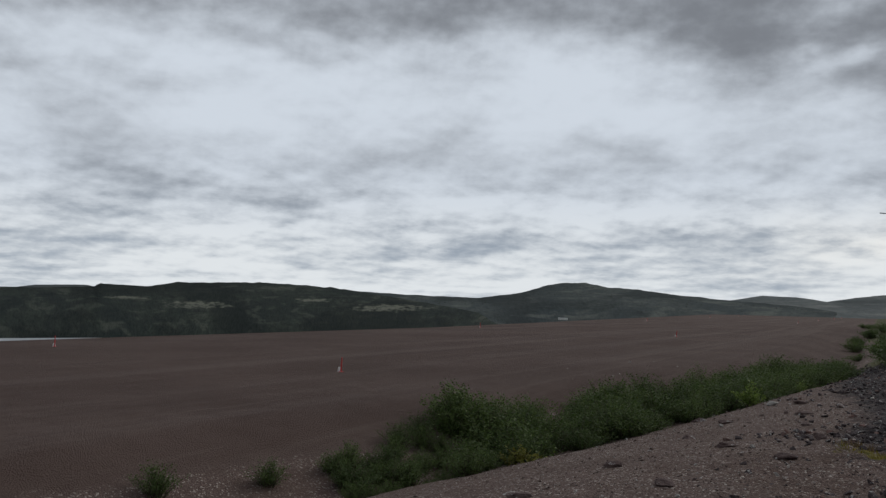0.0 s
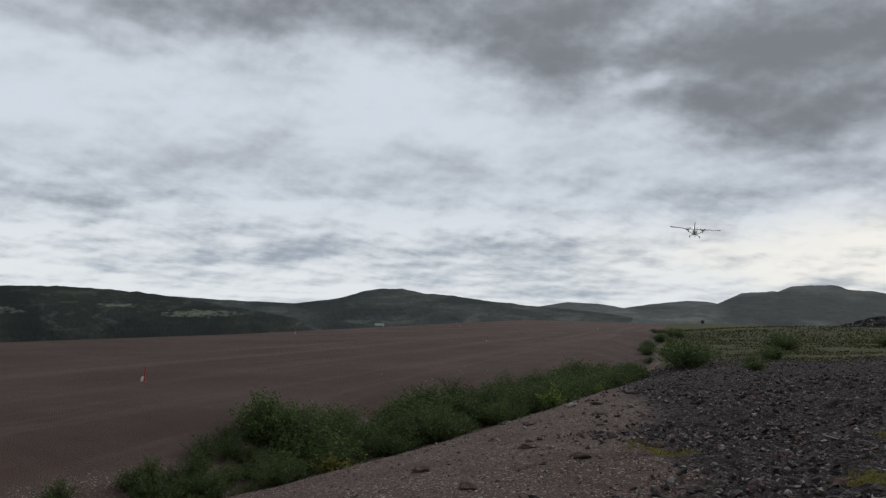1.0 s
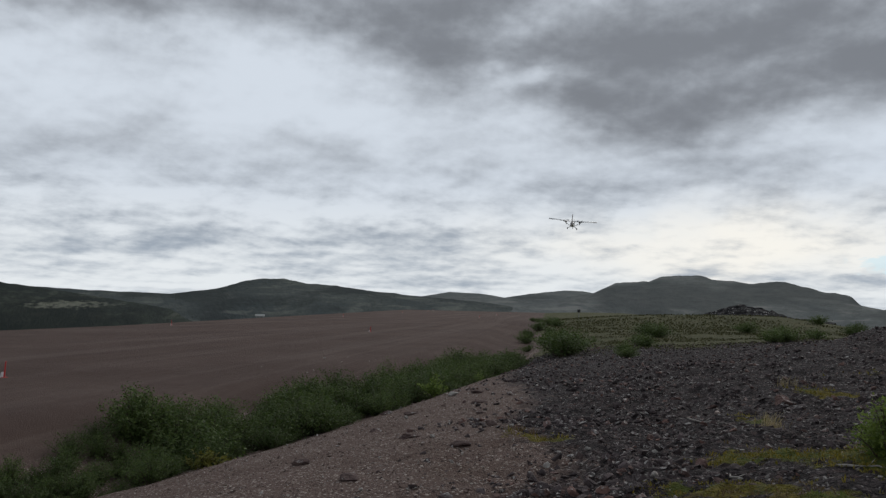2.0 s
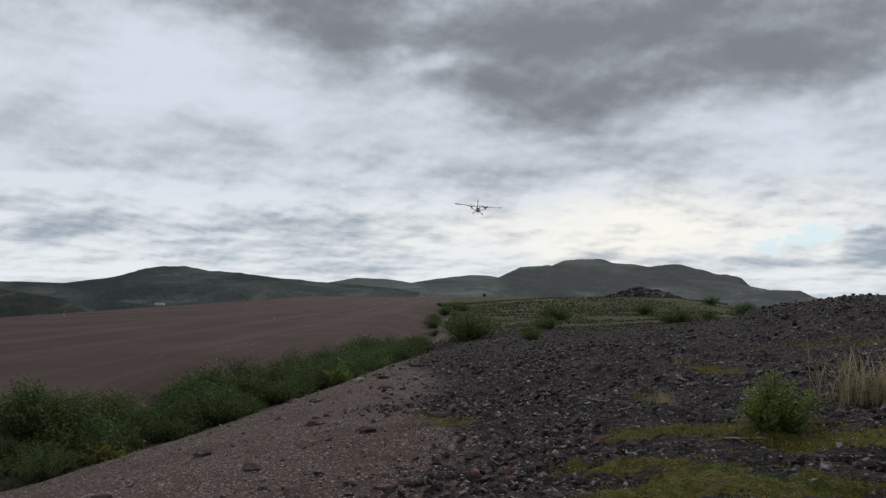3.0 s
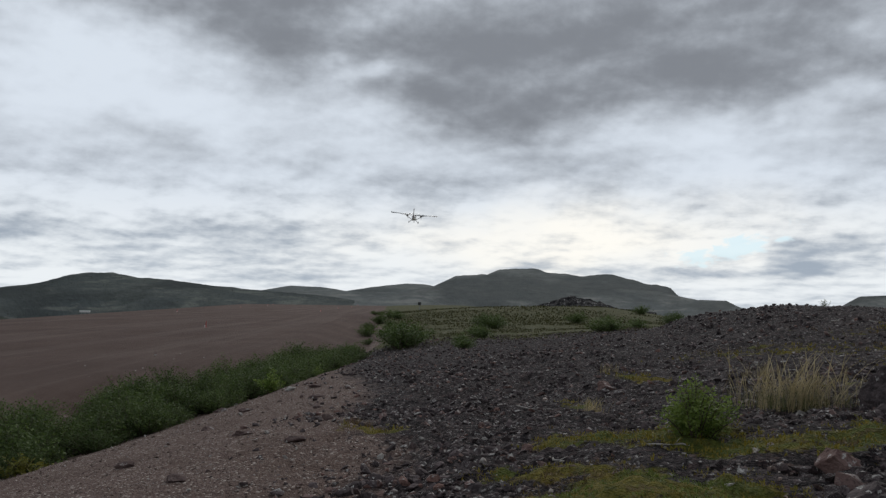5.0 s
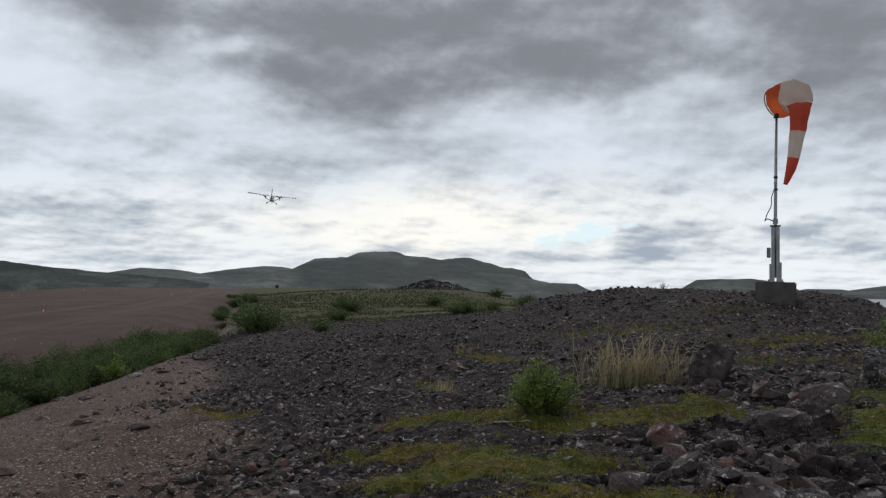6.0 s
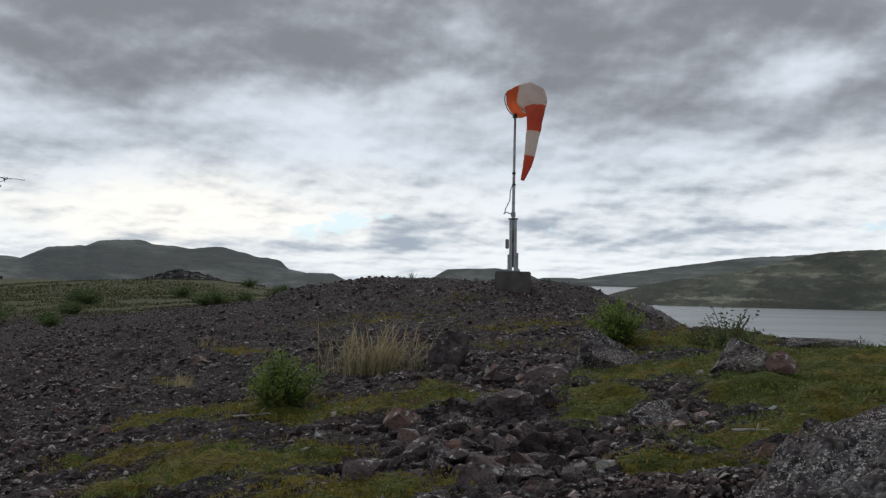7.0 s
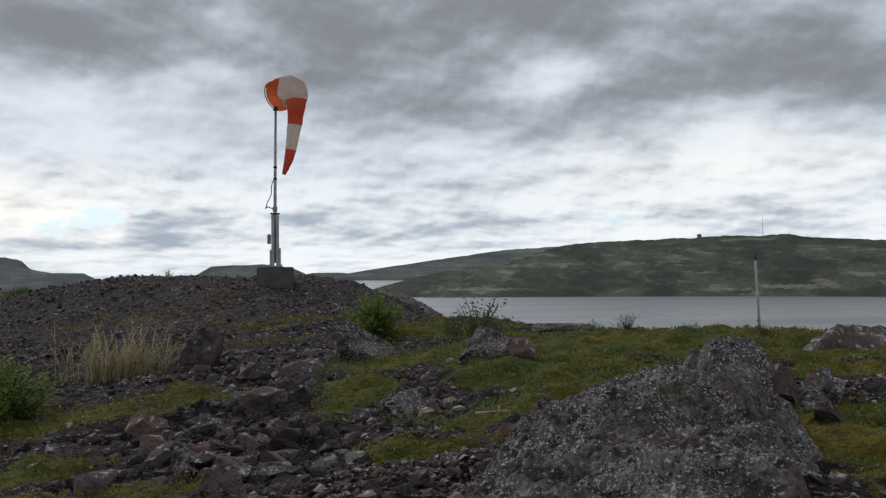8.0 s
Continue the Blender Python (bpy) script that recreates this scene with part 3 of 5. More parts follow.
def build_ground():
    view = np.arange(-97.0, 47.0, 0.36)
    rest = np.arange(47.0, 263.0, 3.0)
    az = np.radians(np.concatenate([view, rest]))
    r = [0.02]
    while r[-1] < 4900:
        d = r[-1]
        r.append(d * (1.15 if d < 2.2 else 1.008 if d < 45 else 1.012 if d < 120 else 1.04))
    r = np.array(r)
    R, A = np.meshgrid(r, az, indexing="ij")
    x, y = R * np.sin(A), R * np.cos(A) - 0.6
    z = height(x, y) + 0.05 * moss_field(x, y) * (1 + 2 * fbm(x, y, 0.25, 2, 71))
    verts = np.stack([x, y, z], -1).reshape(-1, 3)[:, :]
    mesh = grid_mesh("ground", verts, len(r), len(az), closed=True)
    mesh.flip_normals()
    u, w = uw(x, y)
    s = w - ditch_line(u)
    wob = 1.4 * fbm(x, y, 5.0, 3, 51)
    strip = 1 - step(s + 0.4 * wob - 2.4 * step(u, 30, 44), -3.2, -1.0)
    rubble = rubble_field(x, y)
    heath = np.maximum(step(u + 4 * wob, 34, 44) * step(s + wob, -0.5, 2.5), step(R, 45, 90) * step(s, 0, 3))
    heath = np.maximum(heath, step(np.hypot(x, y + 0.0), 130, 200) * (1 - strip))
    moss = moss_field(x, y)
    edge = step(-w - np.interp(u, [0, 60, 120, 300], [0, 0, 6, 24]), 36, 41)
    paint(mesh, "strip", (strip * (1 - edge)).ravel())
    paint(mesh, "rubble", rubble.ravel())
    paint(mesh, "heath", np.maximum(heath, edge).ravel())
    paint(mesh, "moss", moss.ravel())
    mesh.materials.append(MAT["ground"])
    return tagged(new("ground", mesh), "red-brown gravel airstrip beside dark stony mound with moss", "ground", kind="structure")


ground = build_ground()


# ---- water and the hills round the lake ----
def build_water():
    a = np.radians(np.arange(0, 360, 5.0))
    r = np.array([60, 200, 500, 1200, 2500, 4950.0])
    R, A = np.meshgrid(r, a, indexing="ij")
    verts = np.stack([R * np.sin(A), R * np.cos(A), 0 * R + WATER], -1).reshape(-1, 3)
    mesh = grid_mesh("water", verts, len(r), len(a), closed=True)
    mesh.flip_normals()
    mesh.materials.append(MAT["water"])
    tagged(new("water", mesh), "grey rippled lake water below the mound", "lake", kind="structure")


build_water()


tops = []


def build_hill(label, mat, ridge, shore, back, rough=0.05, seed=1, curve=0.8, step_az=0.18):
    """ridge: (azimuth, elevation of the skyline, distance); shore: (azimuth, distance of the foot)."""
    ra, re, rd = np.array(ridge).T
    sa, sd = np.array(shore).T
    az = np.arange(ra[0], ra[-1] + 1e-6, step_az)
    t = np.concatenate([np.linspace(0, 1, 46), np.linspace(1, 1.6, 8)[1:]])
    T, A = np.meshgrid(t, az, indexing="ij")
    top = np.interp(A, ra, rd)
    foot = np.interp(A, sa, sd)
    peak = EYE + top * np.tan(np.radians(np.interp(A, ra, re)))
    D = foot + (top - foot) * T
    D = np.where(T > 1, top + (T - 1) * back, D)
    x, y = D * np.sin(np.radians(A)), D * np.cos(np.radians(A))
    lift = np.where(T <= 1, np.clip(T, 0, 1) ** curve, 1 - (np.clip(T - 1, 0, 1) / 0.6) ** 1.5)
    size = top * 0.09
    n = fbm(x, y, 1.0 * float(np.mean(size)), 5, seed, 0.55)
    tall = peak - WATER
    z = WATER - 1 + (tall + 1) * lift + tall * n * rough * 4 * np.clip(T, 0, 1) * (1 - np.clip(T, 0, 1)) + tall * rough * 0.85 * fbm(x, y, float(np.mean(size)) * 0.16, 4, seed + 9, 0.6) * np.exp(-((T - 1) / 0.04) ** 2)
    mesh = grid_mesh("hill", np.stack([x, y, z], -1).reshape(-1, 3), len(t), len(az))
    mesh.flip_normals()
    mesh.materials.append(MAT[mat])
    tops.append((label, np.stack([x, y, z], -1), mat))
    return tagged(new("hill", mesh), label, "hill", kind="structure")


build_hill("dark heath-covered hill with pale bare patches across the water", "hill_near",
           [(-110, 0.0, 1250), (-97, 0.2, 1250), (-90.2, 0.21, 1250), (-85, 0.36, 1250), (-84.7, 0.58, 1250), (-81.8, 0.49, 1250), (-80, 0.80, 1280), (-74.3, 0.97, 1300), (-69.7, 0.71, 1350), (-68.4, 0.56, 1350), (-64, -0.05, 1350), (-60, -0.7, 1320), (-57, -1.3, 1280)],
           [(-110, 600), (-90, 618), (-80, 640), (-74, 662), (-69, 700), (-62, 850), (-57, 1000)], 300, 0.05, 3)
# farther hills take the materials with distance haze in their colour
build_hill("distant pale ridge behind the dark hill", "hill_far_hazed", [(-93, -0.3, 3000), (-88.3, 0.40, 3000), (-85.5, 0.49, 3000), (-82, -0.2, 3000)], [(-93, 2300), (-82, 2300)], 600, 0.03, 5)
build_hill("hazy grey-green rounded hill behind the airstrip", "hill_strip_hazed",
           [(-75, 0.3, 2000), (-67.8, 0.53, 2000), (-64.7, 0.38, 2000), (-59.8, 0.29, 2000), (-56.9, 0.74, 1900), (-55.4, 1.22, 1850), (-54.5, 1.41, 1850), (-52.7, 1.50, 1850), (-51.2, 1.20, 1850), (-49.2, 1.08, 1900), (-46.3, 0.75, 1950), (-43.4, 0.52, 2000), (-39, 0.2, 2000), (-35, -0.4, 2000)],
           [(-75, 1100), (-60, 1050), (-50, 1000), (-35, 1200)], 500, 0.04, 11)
build_hill("low hazy hill at the head of the valley", "hill_far_hazed",
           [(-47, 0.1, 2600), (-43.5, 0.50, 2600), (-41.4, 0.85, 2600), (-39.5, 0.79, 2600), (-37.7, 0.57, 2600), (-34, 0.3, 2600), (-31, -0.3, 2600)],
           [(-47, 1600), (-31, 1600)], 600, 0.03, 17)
build_hill("far hazy ridge", "hill_far_hazed",
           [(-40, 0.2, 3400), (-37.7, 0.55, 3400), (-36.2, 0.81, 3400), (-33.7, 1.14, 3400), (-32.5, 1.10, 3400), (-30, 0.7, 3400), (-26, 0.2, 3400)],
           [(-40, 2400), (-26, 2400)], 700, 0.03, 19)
build_hill("large hazy grey-green rocky mountain with a steep end", "hill_far_hazed",
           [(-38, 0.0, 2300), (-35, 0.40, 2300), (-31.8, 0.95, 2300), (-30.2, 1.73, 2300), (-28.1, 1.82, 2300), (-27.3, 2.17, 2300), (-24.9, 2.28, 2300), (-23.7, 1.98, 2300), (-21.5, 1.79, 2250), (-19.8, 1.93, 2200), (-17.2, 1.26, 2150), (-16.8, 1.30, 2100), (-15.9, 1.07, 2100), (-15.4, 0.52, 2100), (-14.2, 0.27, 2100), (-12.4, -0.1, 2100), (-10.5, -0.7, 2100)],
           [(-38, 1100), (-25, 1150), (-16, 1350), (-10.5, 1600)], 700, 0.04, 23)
build_hill("far pale headland", "hill_far_hazed", [(-16, 0.1, 3600), (-14, 0.29, 3600), (-12.4, 0.25, 3600), (-11.6, -0.15, 3600), (-10.5, -0.45, 3600)], [(-16, 2900), (-10.5, 3200)], 500, 0.03, 29)
build_hill("rounded island hill in the lake", "hill_far_hazed", [(-6.6, -0.7, 1700), (-5.7, -0.04, 1700), (-4.6, 0.62, 1700), (-1.1, 0.74, 1700), (0.7, 0.46, 1700), (1.5, 0.10, 1700), (2.6, -0.5, 1700)], [(-6.6, 1500), (2.6, 1500)], 300, 0.03, 31)
build_hill("faint land on the horizon", "hill_far_hazed", [(0, -0.3, 4500), (2, 0.12, 4500), (4, 0.12, 4500), (7, -0.3, 4500)], [(0, 4200), (7, 4200)], 300, 0.02, 37)
build_hill("long sloping headland beyond the lake", "hill_far_hazed",
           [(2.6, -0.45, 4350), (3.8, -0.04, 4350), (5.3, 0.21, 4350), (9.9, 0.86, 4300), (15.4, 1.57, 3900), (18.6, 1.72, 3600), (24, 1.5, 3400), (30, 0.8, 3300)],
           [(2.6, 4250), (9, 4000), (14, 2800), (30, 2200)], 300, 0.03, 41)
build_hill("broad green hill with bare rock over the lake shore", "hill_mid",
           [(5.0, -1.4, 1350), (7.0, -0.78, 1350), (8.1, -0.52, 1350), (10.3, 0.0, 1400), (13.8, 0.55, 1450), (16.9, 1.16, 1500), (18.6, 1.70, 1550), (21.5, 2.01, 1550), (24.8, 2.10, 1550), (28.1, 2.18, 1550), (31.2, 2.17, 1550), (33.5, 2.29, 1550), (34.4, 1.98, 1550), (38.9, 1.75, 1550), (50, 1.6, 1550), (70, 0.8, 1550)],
           [(5.0, 1200), (10.3, 1075), (19, 1060), (39, 1040), (70, 950)], 500, 0.05, 43, 0.9)

# ---- helpers for things ----
def link_mesh(name, bm, mat, smooth=False):
    mesh = bpy.data.meshes.new(name)
    bm.to_mesh(mesh)
    bm.free()
    mesh.materials.append(MAT[mat])
    if smooth:
        mesh.polygons.foreach_set("use_smooth", [True] * len(mesh.polygons))
    return mesh


def part(name, bm, mat, parent, label="", smooth=False, m=None):
    ob = new(name, link_mesh(name, bm, mat, smooth))
    ob.parent = parent
    if m is not None:
        ob.matrix_basis = m
    return tagged(ob, label)


def raw(name, verts, faces, mat, smooth=False):
    mesh = bpy.data.meshes.new(name)
    mesh.from_pydata(np.asarray(verts, dtype=float).tolist(), [], faces)
    mesh.materials.append(MAT[mat])
    if smooth:
        mesh.polygons.foreach_set("use_smooth", [True] * len(mesh.polygons))
    return mesh


def tube(bm, path, radii, sides=10, squash=1.0, caps=True):
    """Sweep a ring along a path."""
    rings = []
    path = [Vector(p) for p in path]
    for i, p in enumerate(path):
        t = (path[min(i + 1, len(path) - 1)] - path[max(i - 1, 0)]).normalized()
        ref = Vector((0, 1, 0)) if abs(t.y) < 0.9 else Vector((1, 0, 0))
        a = t.cross(ref).normalized()
        b = a.cross(t)
        r = radii[i] if isinstance(radii, (list, tuple)) else radii
        rings.append([bm.verts.new(p + (a * math.cos(k * math.tau / sides) + b * math.sin(k * math.tau / sides) * squash) * r) for k in range(sides)])
    for r0, r1 in zip(rings, rings[1:]):
        for k in range(sides):
            bm.faces.new((r0[k], r0[(k + 1) % sides], r1[(k + 1) % sides], r1[k]))
    if caps:
        bm.faces.new(rings[0][::-1])
        bm.faces.new(rings[-1])
    bmesh.ops.recalc_face_normals(bm, faces=bm.faces[:])
    return rings


def box(bm, lo, hi, bevel=0.0):
    c = [(a + b) / 2 for a, b in zip(lo, hi)]
    d = [b - a for a, b in zip(lo, hi)]
    made = bmesh.ops.create_cube(bm, size=1.0, matrix=Matrix.Translation(c) @ Matrix.Diagonal((*d, 1)))
    if bevel:
        edges = list({e for v in made["verts"] for e in v.link_edges})
        bmesh.ops.bevel(bm, geom=edges, offset=bevel, segments=2, affect="EDGES")


def mesh_of(build):
    bm = bmesh.new()
    build(bm)
    return bm


def holder(name, x, y, z, turn=0.0):
    ob = new(name)
    ob.empty_display_size = 0.2
    ob.matrix_basis = pose(x, y, z, 0, 0, turn)
    return ob


# ---- windsock on its mast ----
def build_windsock(x, y):
    base = EYE - 0.29
    mast = tagged(holder("windsock_mast", x, y, base), "aluminium windsock mast bolted on a square concrete block", "windsock mast")

    def block(bm):
        box(bm, (-0.46, -0.46, -0.25), (0.46, 0.46, 0.49), 0.025)
        for v in bm.verts:
            v.co += Vector((0.02, 0.02, 0.012)) * noise.noise(v.co * 4)

    part("concrete_block", mesh_of(block), "concrete", mast, "stained grey concrete block")
    part("base_plate", mesh_of(lambda bm: box(bm, (-0.19, -0.16, 0.49), (0.19, 0.16, 0.515), 0.005)), "steel", mast)
    for sx in (-1, 1):
        def channel(bm, sx=sx):
            box(bm, (sx * 0.055 - 0.035, -0.06, 0.515), (sx * 0.055 + 0.035, -0.045, 1.86))
            box(bm, (sx * 0.055 - 0.035, 0.045, 0.515), (sx * 0.055 + 0.035, 0.06, 1.86))
            box(bm, (sx * 0.09 - 0.008, -0.045, 0.515), (sx * 0.09 + 0.008, 0.045, 1.86))
        part("channel", mesh_of(channel), "alloy", mast, "weathered aluminium channel")

        def sleeve(bm, sx=sx):
            box(bm, (sx * 0.12 - 0.022, -0.08, 0.515), (sx * 0.12 + 0.022, 0.08, 0.98 if sx > 0 else 0.94), 0.006)
        part("sleeve", mesh_of(sleeve), "alloy", mast)
        part("bolt", mesh_of(lambda bm, sx=sx: tube(bm, [(sx * 0.16, -0.12, 0.515), (sx * 0.16, -0.12, 0.56)], 0.016, 6)), "steel", mast)
    part("cap_plate", mesh_of(lambda bm: box(bm, (-0.125, -0.08, 1.86), (0.125, 0.08, 1.89), 0.004)), "black", mast)
    part("control_box", mesh_of(lambda bm: box(bm, (-0.20, -0.07, 1.09), (-0.105, 0.05, 1.34), 0.012)), "grey_paint", mast, "grey metal switch box")
    part("pivot", mesh_of(lambda bm: tube(bm, [(-0.1, 0, 0.72), (0.1, 0, 0.72)], 0.028, 10)), "steel", mast)
    part("pole", mesh_of(lambda bm: tube(bm, [(0, 0, 0.60), (0, 0, 1.9), (0.012, 0, 3.2), (0.03, 0, 4.58)], [0.045, 0.043, 0.036, 0.03], 12)), "alloy", mast, "slim aluminium pole", True)
    part("collar", mesh_of(lambda bm: tube(bm, [(0, 0, 1.93), (0, 0, 2.05)], 0.06, 12)), "steel", mast)

    for h in (2.75, 3.05):
        part("clamp", mesh_of(lambda bm: tube(bm, [(0.01, 0, h), (0.01, 0, h + 0.05)], 0.048, 10)), "black", mast)

    def rope(bm):
        pts = [(-0.02 - 0.19 * (k / 12) ** 1.6 + 0.02 * math.sin(k), -0.05, 2.95 - 0.9 * k / 12) for k in range(13)]
        tube(bm, pts + [(-0.24, -0.05, 2.0)], 0.012, 6)
        tube(bm, [(-0.25, -0.05, 2.0), (-0.18, -0.05, 2.05), (-0.06, -0.04, 2.0), (0, -0.03, 1.95)], 0.014, 6)
    part("halyard", mesh_of(rope), "grey_paint", mast, "slack halyard rope tied to the mast")
    part("swivel", mesh_of(lambda bm: tube(bm, [(0.03, 0, 4.55), (0.03, 0, 4.66)], [0.06, 0.05], 10)), "black", mast, "black swivel head")

    # the sock hangs from the swivel: own thing
    sock = tagged(holder("windsock", x, y, base), "limp orange and white striped cloth windsock hanging from its mast", "windsock")
    mid = [(0.02, 0.30, 4.98), (0.15, 0.18, 5.02), (0.33, 0.02, 5.05), (0.47, -0.14, 5.02), (0.55, -0.20, 4.86), (0.56, -0.21, 4.66), (0.54, -0.20, 4.42), (0.51, -0.20, 4.15), (0.47, -0.20, 3.87), (0.42, -0.19, 3.56), (0.36, -0.18, 3.28), (0.29, -0.18, 3.05), (0.22, -0.18, 2.85)]
    rad = [0.38, 0.41, 0.41, 0.38, 0.31, 0.24, 0.20, 0.175, 0.155, 0.14, 0.12, 0.085, 0.04]
    dense_p, dense_r = [], []
    for k in range(len(mid) - 1):
        for q in range(6):
            f = q / 6
            p0, p1, p2, p3 = (Vector(mid[min(max(k + o, 0), len(mid) - 1)]) for o in (-1, 0, 1, 2))
            dense_p.append(0.5 * (2 * p1 + (p2 - p0) * f + (2 * p0 - 5 * p1 + 4 * p2 - p3) * f * f + (3 * p1 - p0 - 3 * p2 + p3) * f ** 3))
            dense_r.append(rad[k] * (1 - f) + rad[k + 1] * f)
    spans = [(0, 12, "orange_cloth", "orange panel"), (12, 26, "white_cloth", "off-white panel"), (26, 42, "red_cloth", "red-orange panel"), (42, 55, "white_cloth", "off-white panel"), (55, 71, "red_cloth", "red-orange tip")]
    for a, b, mat, label in spans:
        def panel(bm, a=a, b=b):
            rings = tube(bm, dense_p[a:b + 1], dense_r[a:b + 1], 36, 0.93, False)
            for i, ring in enumerate(rings):
                c = dense_p[a + i]
                for v in ring:
                    out = (v.co - c).normalized()
                    v.co += out * dense_r[a + i] * (0.16 * noise.noise(Vector((out.x * 2.2, out.z * 2.2 + out.y, v.co.z * 1.6))) + 0.07 * noise.noise(v.co * 7))
        part("panel", mesh_of(panel), mat, sock, label, True)

    def hoop(bm):
        t = (dense_p[1] - dense_p[0]).normalized()
        e1 = t.cross(Vector((0, 1, 0))).normalized()
        e2 = e1.cross(t)
        pts = [dense_p[0] + (e1 * math.cos(k * math.tau / 28) + e2 * math.sin(k * math.tau / 28)) * 0.385 for k in range(29)]
        tube(bm, pts, 0.014, 6)
    part("hoop", mesh_of(hoop), "steel", sock, "steel mouth hoop", True)
    part("strut", mesh_of(lambda bm: tube(bm, [(0.03, 0, 4.62), (0.0, 0.18, 4.70), (-0.03, 0.34, 4.62)], 0.014, 6)), "steel", sock)


build_windsock(0.03, 22.0)


# ---- aeroplane climbing away from the strip; x is its right wing, y its nose ----
def build_plane():
    az, el, far = radians(-33.2), radians(5.62), 352.0
    spot = (far * math.sin(az) * math.cos(el), far * math.cos(az) * math.cos(el), EYE + far * math.sin(el))
    plane = new("aeroplane")
    plane.matrix_basis = pose(*spot, 0, 0, 31.0) @ pose(0, 0, 0, 7.0, 0, 0) @ pose(0, 0, 0, 0, 5.0, 0)
    tagged(plane, "white twin-propeller aeroplane with maroon tail in flight", "aeroplane")
    # stations: y, half width, bottom, top
    hull = [(7.6, 0.06, -0.55, -0.35), (7.2, 0.35, -0.85, -0.05), (6.3, 0.62, -1.0, 0.25), (5.2, 0.78, -1.05, 0.62), (4.4, 0.82, -1.05, 1.0), (3.0, 0.84, -1.05, 1.08), (-2.0, 0.84, -1.05, 1.08), (-4.0, 0.74, -0.72, 1.06), (-6.0, 0.50, -0.22, 1.02), (-7.6, 0.26, 0.22, 0.98), (-8.2, 0.10, 0.40, 0.90)]

    def ring(y, w, lo, hi, n=24):
        c, h = (lo + hi) / 2, (hi - lo) / 2
        pts = []
        for k in range(n):
            a = k * math.tau / n
            cx, sz = math.cos(a), math.sin(a)
            pts.append(Vector((w * math.copysign(abs(cx) ** 0.65, cx), y, c + h * math.copysign(abs(sz) ** 0.65, sz))))
        return pts

    def loft(bm, rings):
        vs = [[bm.verts.new(p) for p in r] for r in rings]
        n = len(vs[0])
        for r0, r1 in zip(vs, vs[1:]):
            for k in range(n):
                bm.faces.new((r0[k], r0[(k + 1) % n], r1[(k + 1) % n], r1[k]))
        bm.faces.new(vs[0])
        bm.faces.new(vs[-1][::-1])
        bmesh.ops.recalc_face_normals(bm, faces=bm.faces[:])

    part("fuselage", mesh_of(lambda bm: loft(bm, [ring(*s) for s in hull])), "white_paint", plane, "white painted fuselage", True)

    def foil(chord, thick, n=8):
        top = [(chord * (0.35 - f), thick * (1 - (2 * f - 0.7) ** 2 * 0.55 - f ** 3 * 0.42)) for f in [k / n for k in range(n + 1)]]
        low = [(c, -h * 0.45) for c, h in top[::-1]]
        return top + low

    def wing(bm, a, b, chord, thick, z, up=0.0, y=0.0):
        loft(bm, [[Vector((x, y + c, z + h + abs(x) * up)) for c, h in foil(chord, thick)] for x in (a, b)])

    for s in (-1, 1):
        side = "starboard" if s > 0 else "port"
        w = part("wing", mesh_of(lambda bm: wing(bm, s * 0.02, s * 9.9, 2.0, 0.19, 1.15, 0.045, 1.0)), "grey_paint", plane, f"grey {side} wing", True)
        part("flap", mesh_of(lambda bm: box(bm, (min(s * 1.0, s * 5.4), -0.72, 1.02 + 0.08), (max(s * 1.0, s * 5.4), -0.30, 1.18), 0.02)), "grey_paint", w, "lowered grey flap")
        part("aileron", mesh_of(lambda bm: box(bm, (min(s * 5.6, s * 9.7), -0.62, 1.38), (max(s * 5.6, s * 9.7), -0.30, 1.50), 0.02)), "grey_paint", w)
        for k, x in enumerate((4.0, 6.4, 8.4)):
            part("flap_bracket", mesh_of(lambda bm: box(bm, (s * x - 0.05, -0.55, 0.85 + x * 0.045), (s * x + 0.05, 0.1, 1.05 + x * 0.045))), "grey_paint", w)
        part("strut", mesh_of(lambda bm: tube(bm, [(s * 0.8, 1.0, -0.75), (s * 4.0, 1.0, 1.2)], 0.10, 8, 0.5)), "grey_paint", plane)
        nac = part("nacelle", mesh_of(lambda bm: loft(bm, [[p + Vector((s * 2.8, 0, 0)) for p in ring(y + 1.0, wd, z - h + 1.0, z + h + 1.0, 16)] for y, wd, z, h in [(2.35, 0.2, 0.0, 0.22), (2.1, 0.36, 0.0, 0.36), (1.0, 0.42, 0.0, 0.40), (-0.2, 0.40, 0.05, 0.34), (-1.1, 0.18, 0.18, 0.15)]])), "white_paint", plane, "engine nacelle under the wing", True)
        prop = part("propeller", mesh_of(lambda bm: tube(bm, [(s * 2.8, 3.3, 1.0), (s * 2.8, 3.55, 1.0), (s * 2.8, 3.75, 1.0)], [0.2, 0.15, 0.03], 12)), "grey_paint", plane, "propeller spinner", True)
        for k in range(3):
            a = radians(35 + 120 * k)

            def blade(bm, a=a):
                d, e = Vector((math.cos(a), 0, math.sin(a))), Vector((-math.sin(a), 0.35, math.cos(a)))
                c = Vector((s * 2.8, 3.5, 1.0))
                rows = [[c + d * r + e * wd * q + Vector((0, 0.02 * j, 0)) for q, j in ((-1, -1), (1, -1), (1, 1), (-1, 1))] for r, wd in ((0.15, 0.06), (0.5, 0.12), (1.0, 0.13), (1.28, 0.07))]
                loft(bm, rows)
            part("blade", mesh_of(blade), "black", prop, "black propeller blade")
        leg = part("main_gear", mesh_of(lambda bm: tube(bm, [(s * 0.5, 0.4, -0.95), (s * 1.2, 0.35, -1.15), (s * 1.85, 0.3, -1.75)], [0.16, 0.13, 0.10], 8, 0.7)), "white_paint", plane, "fixed undercarriage leg")
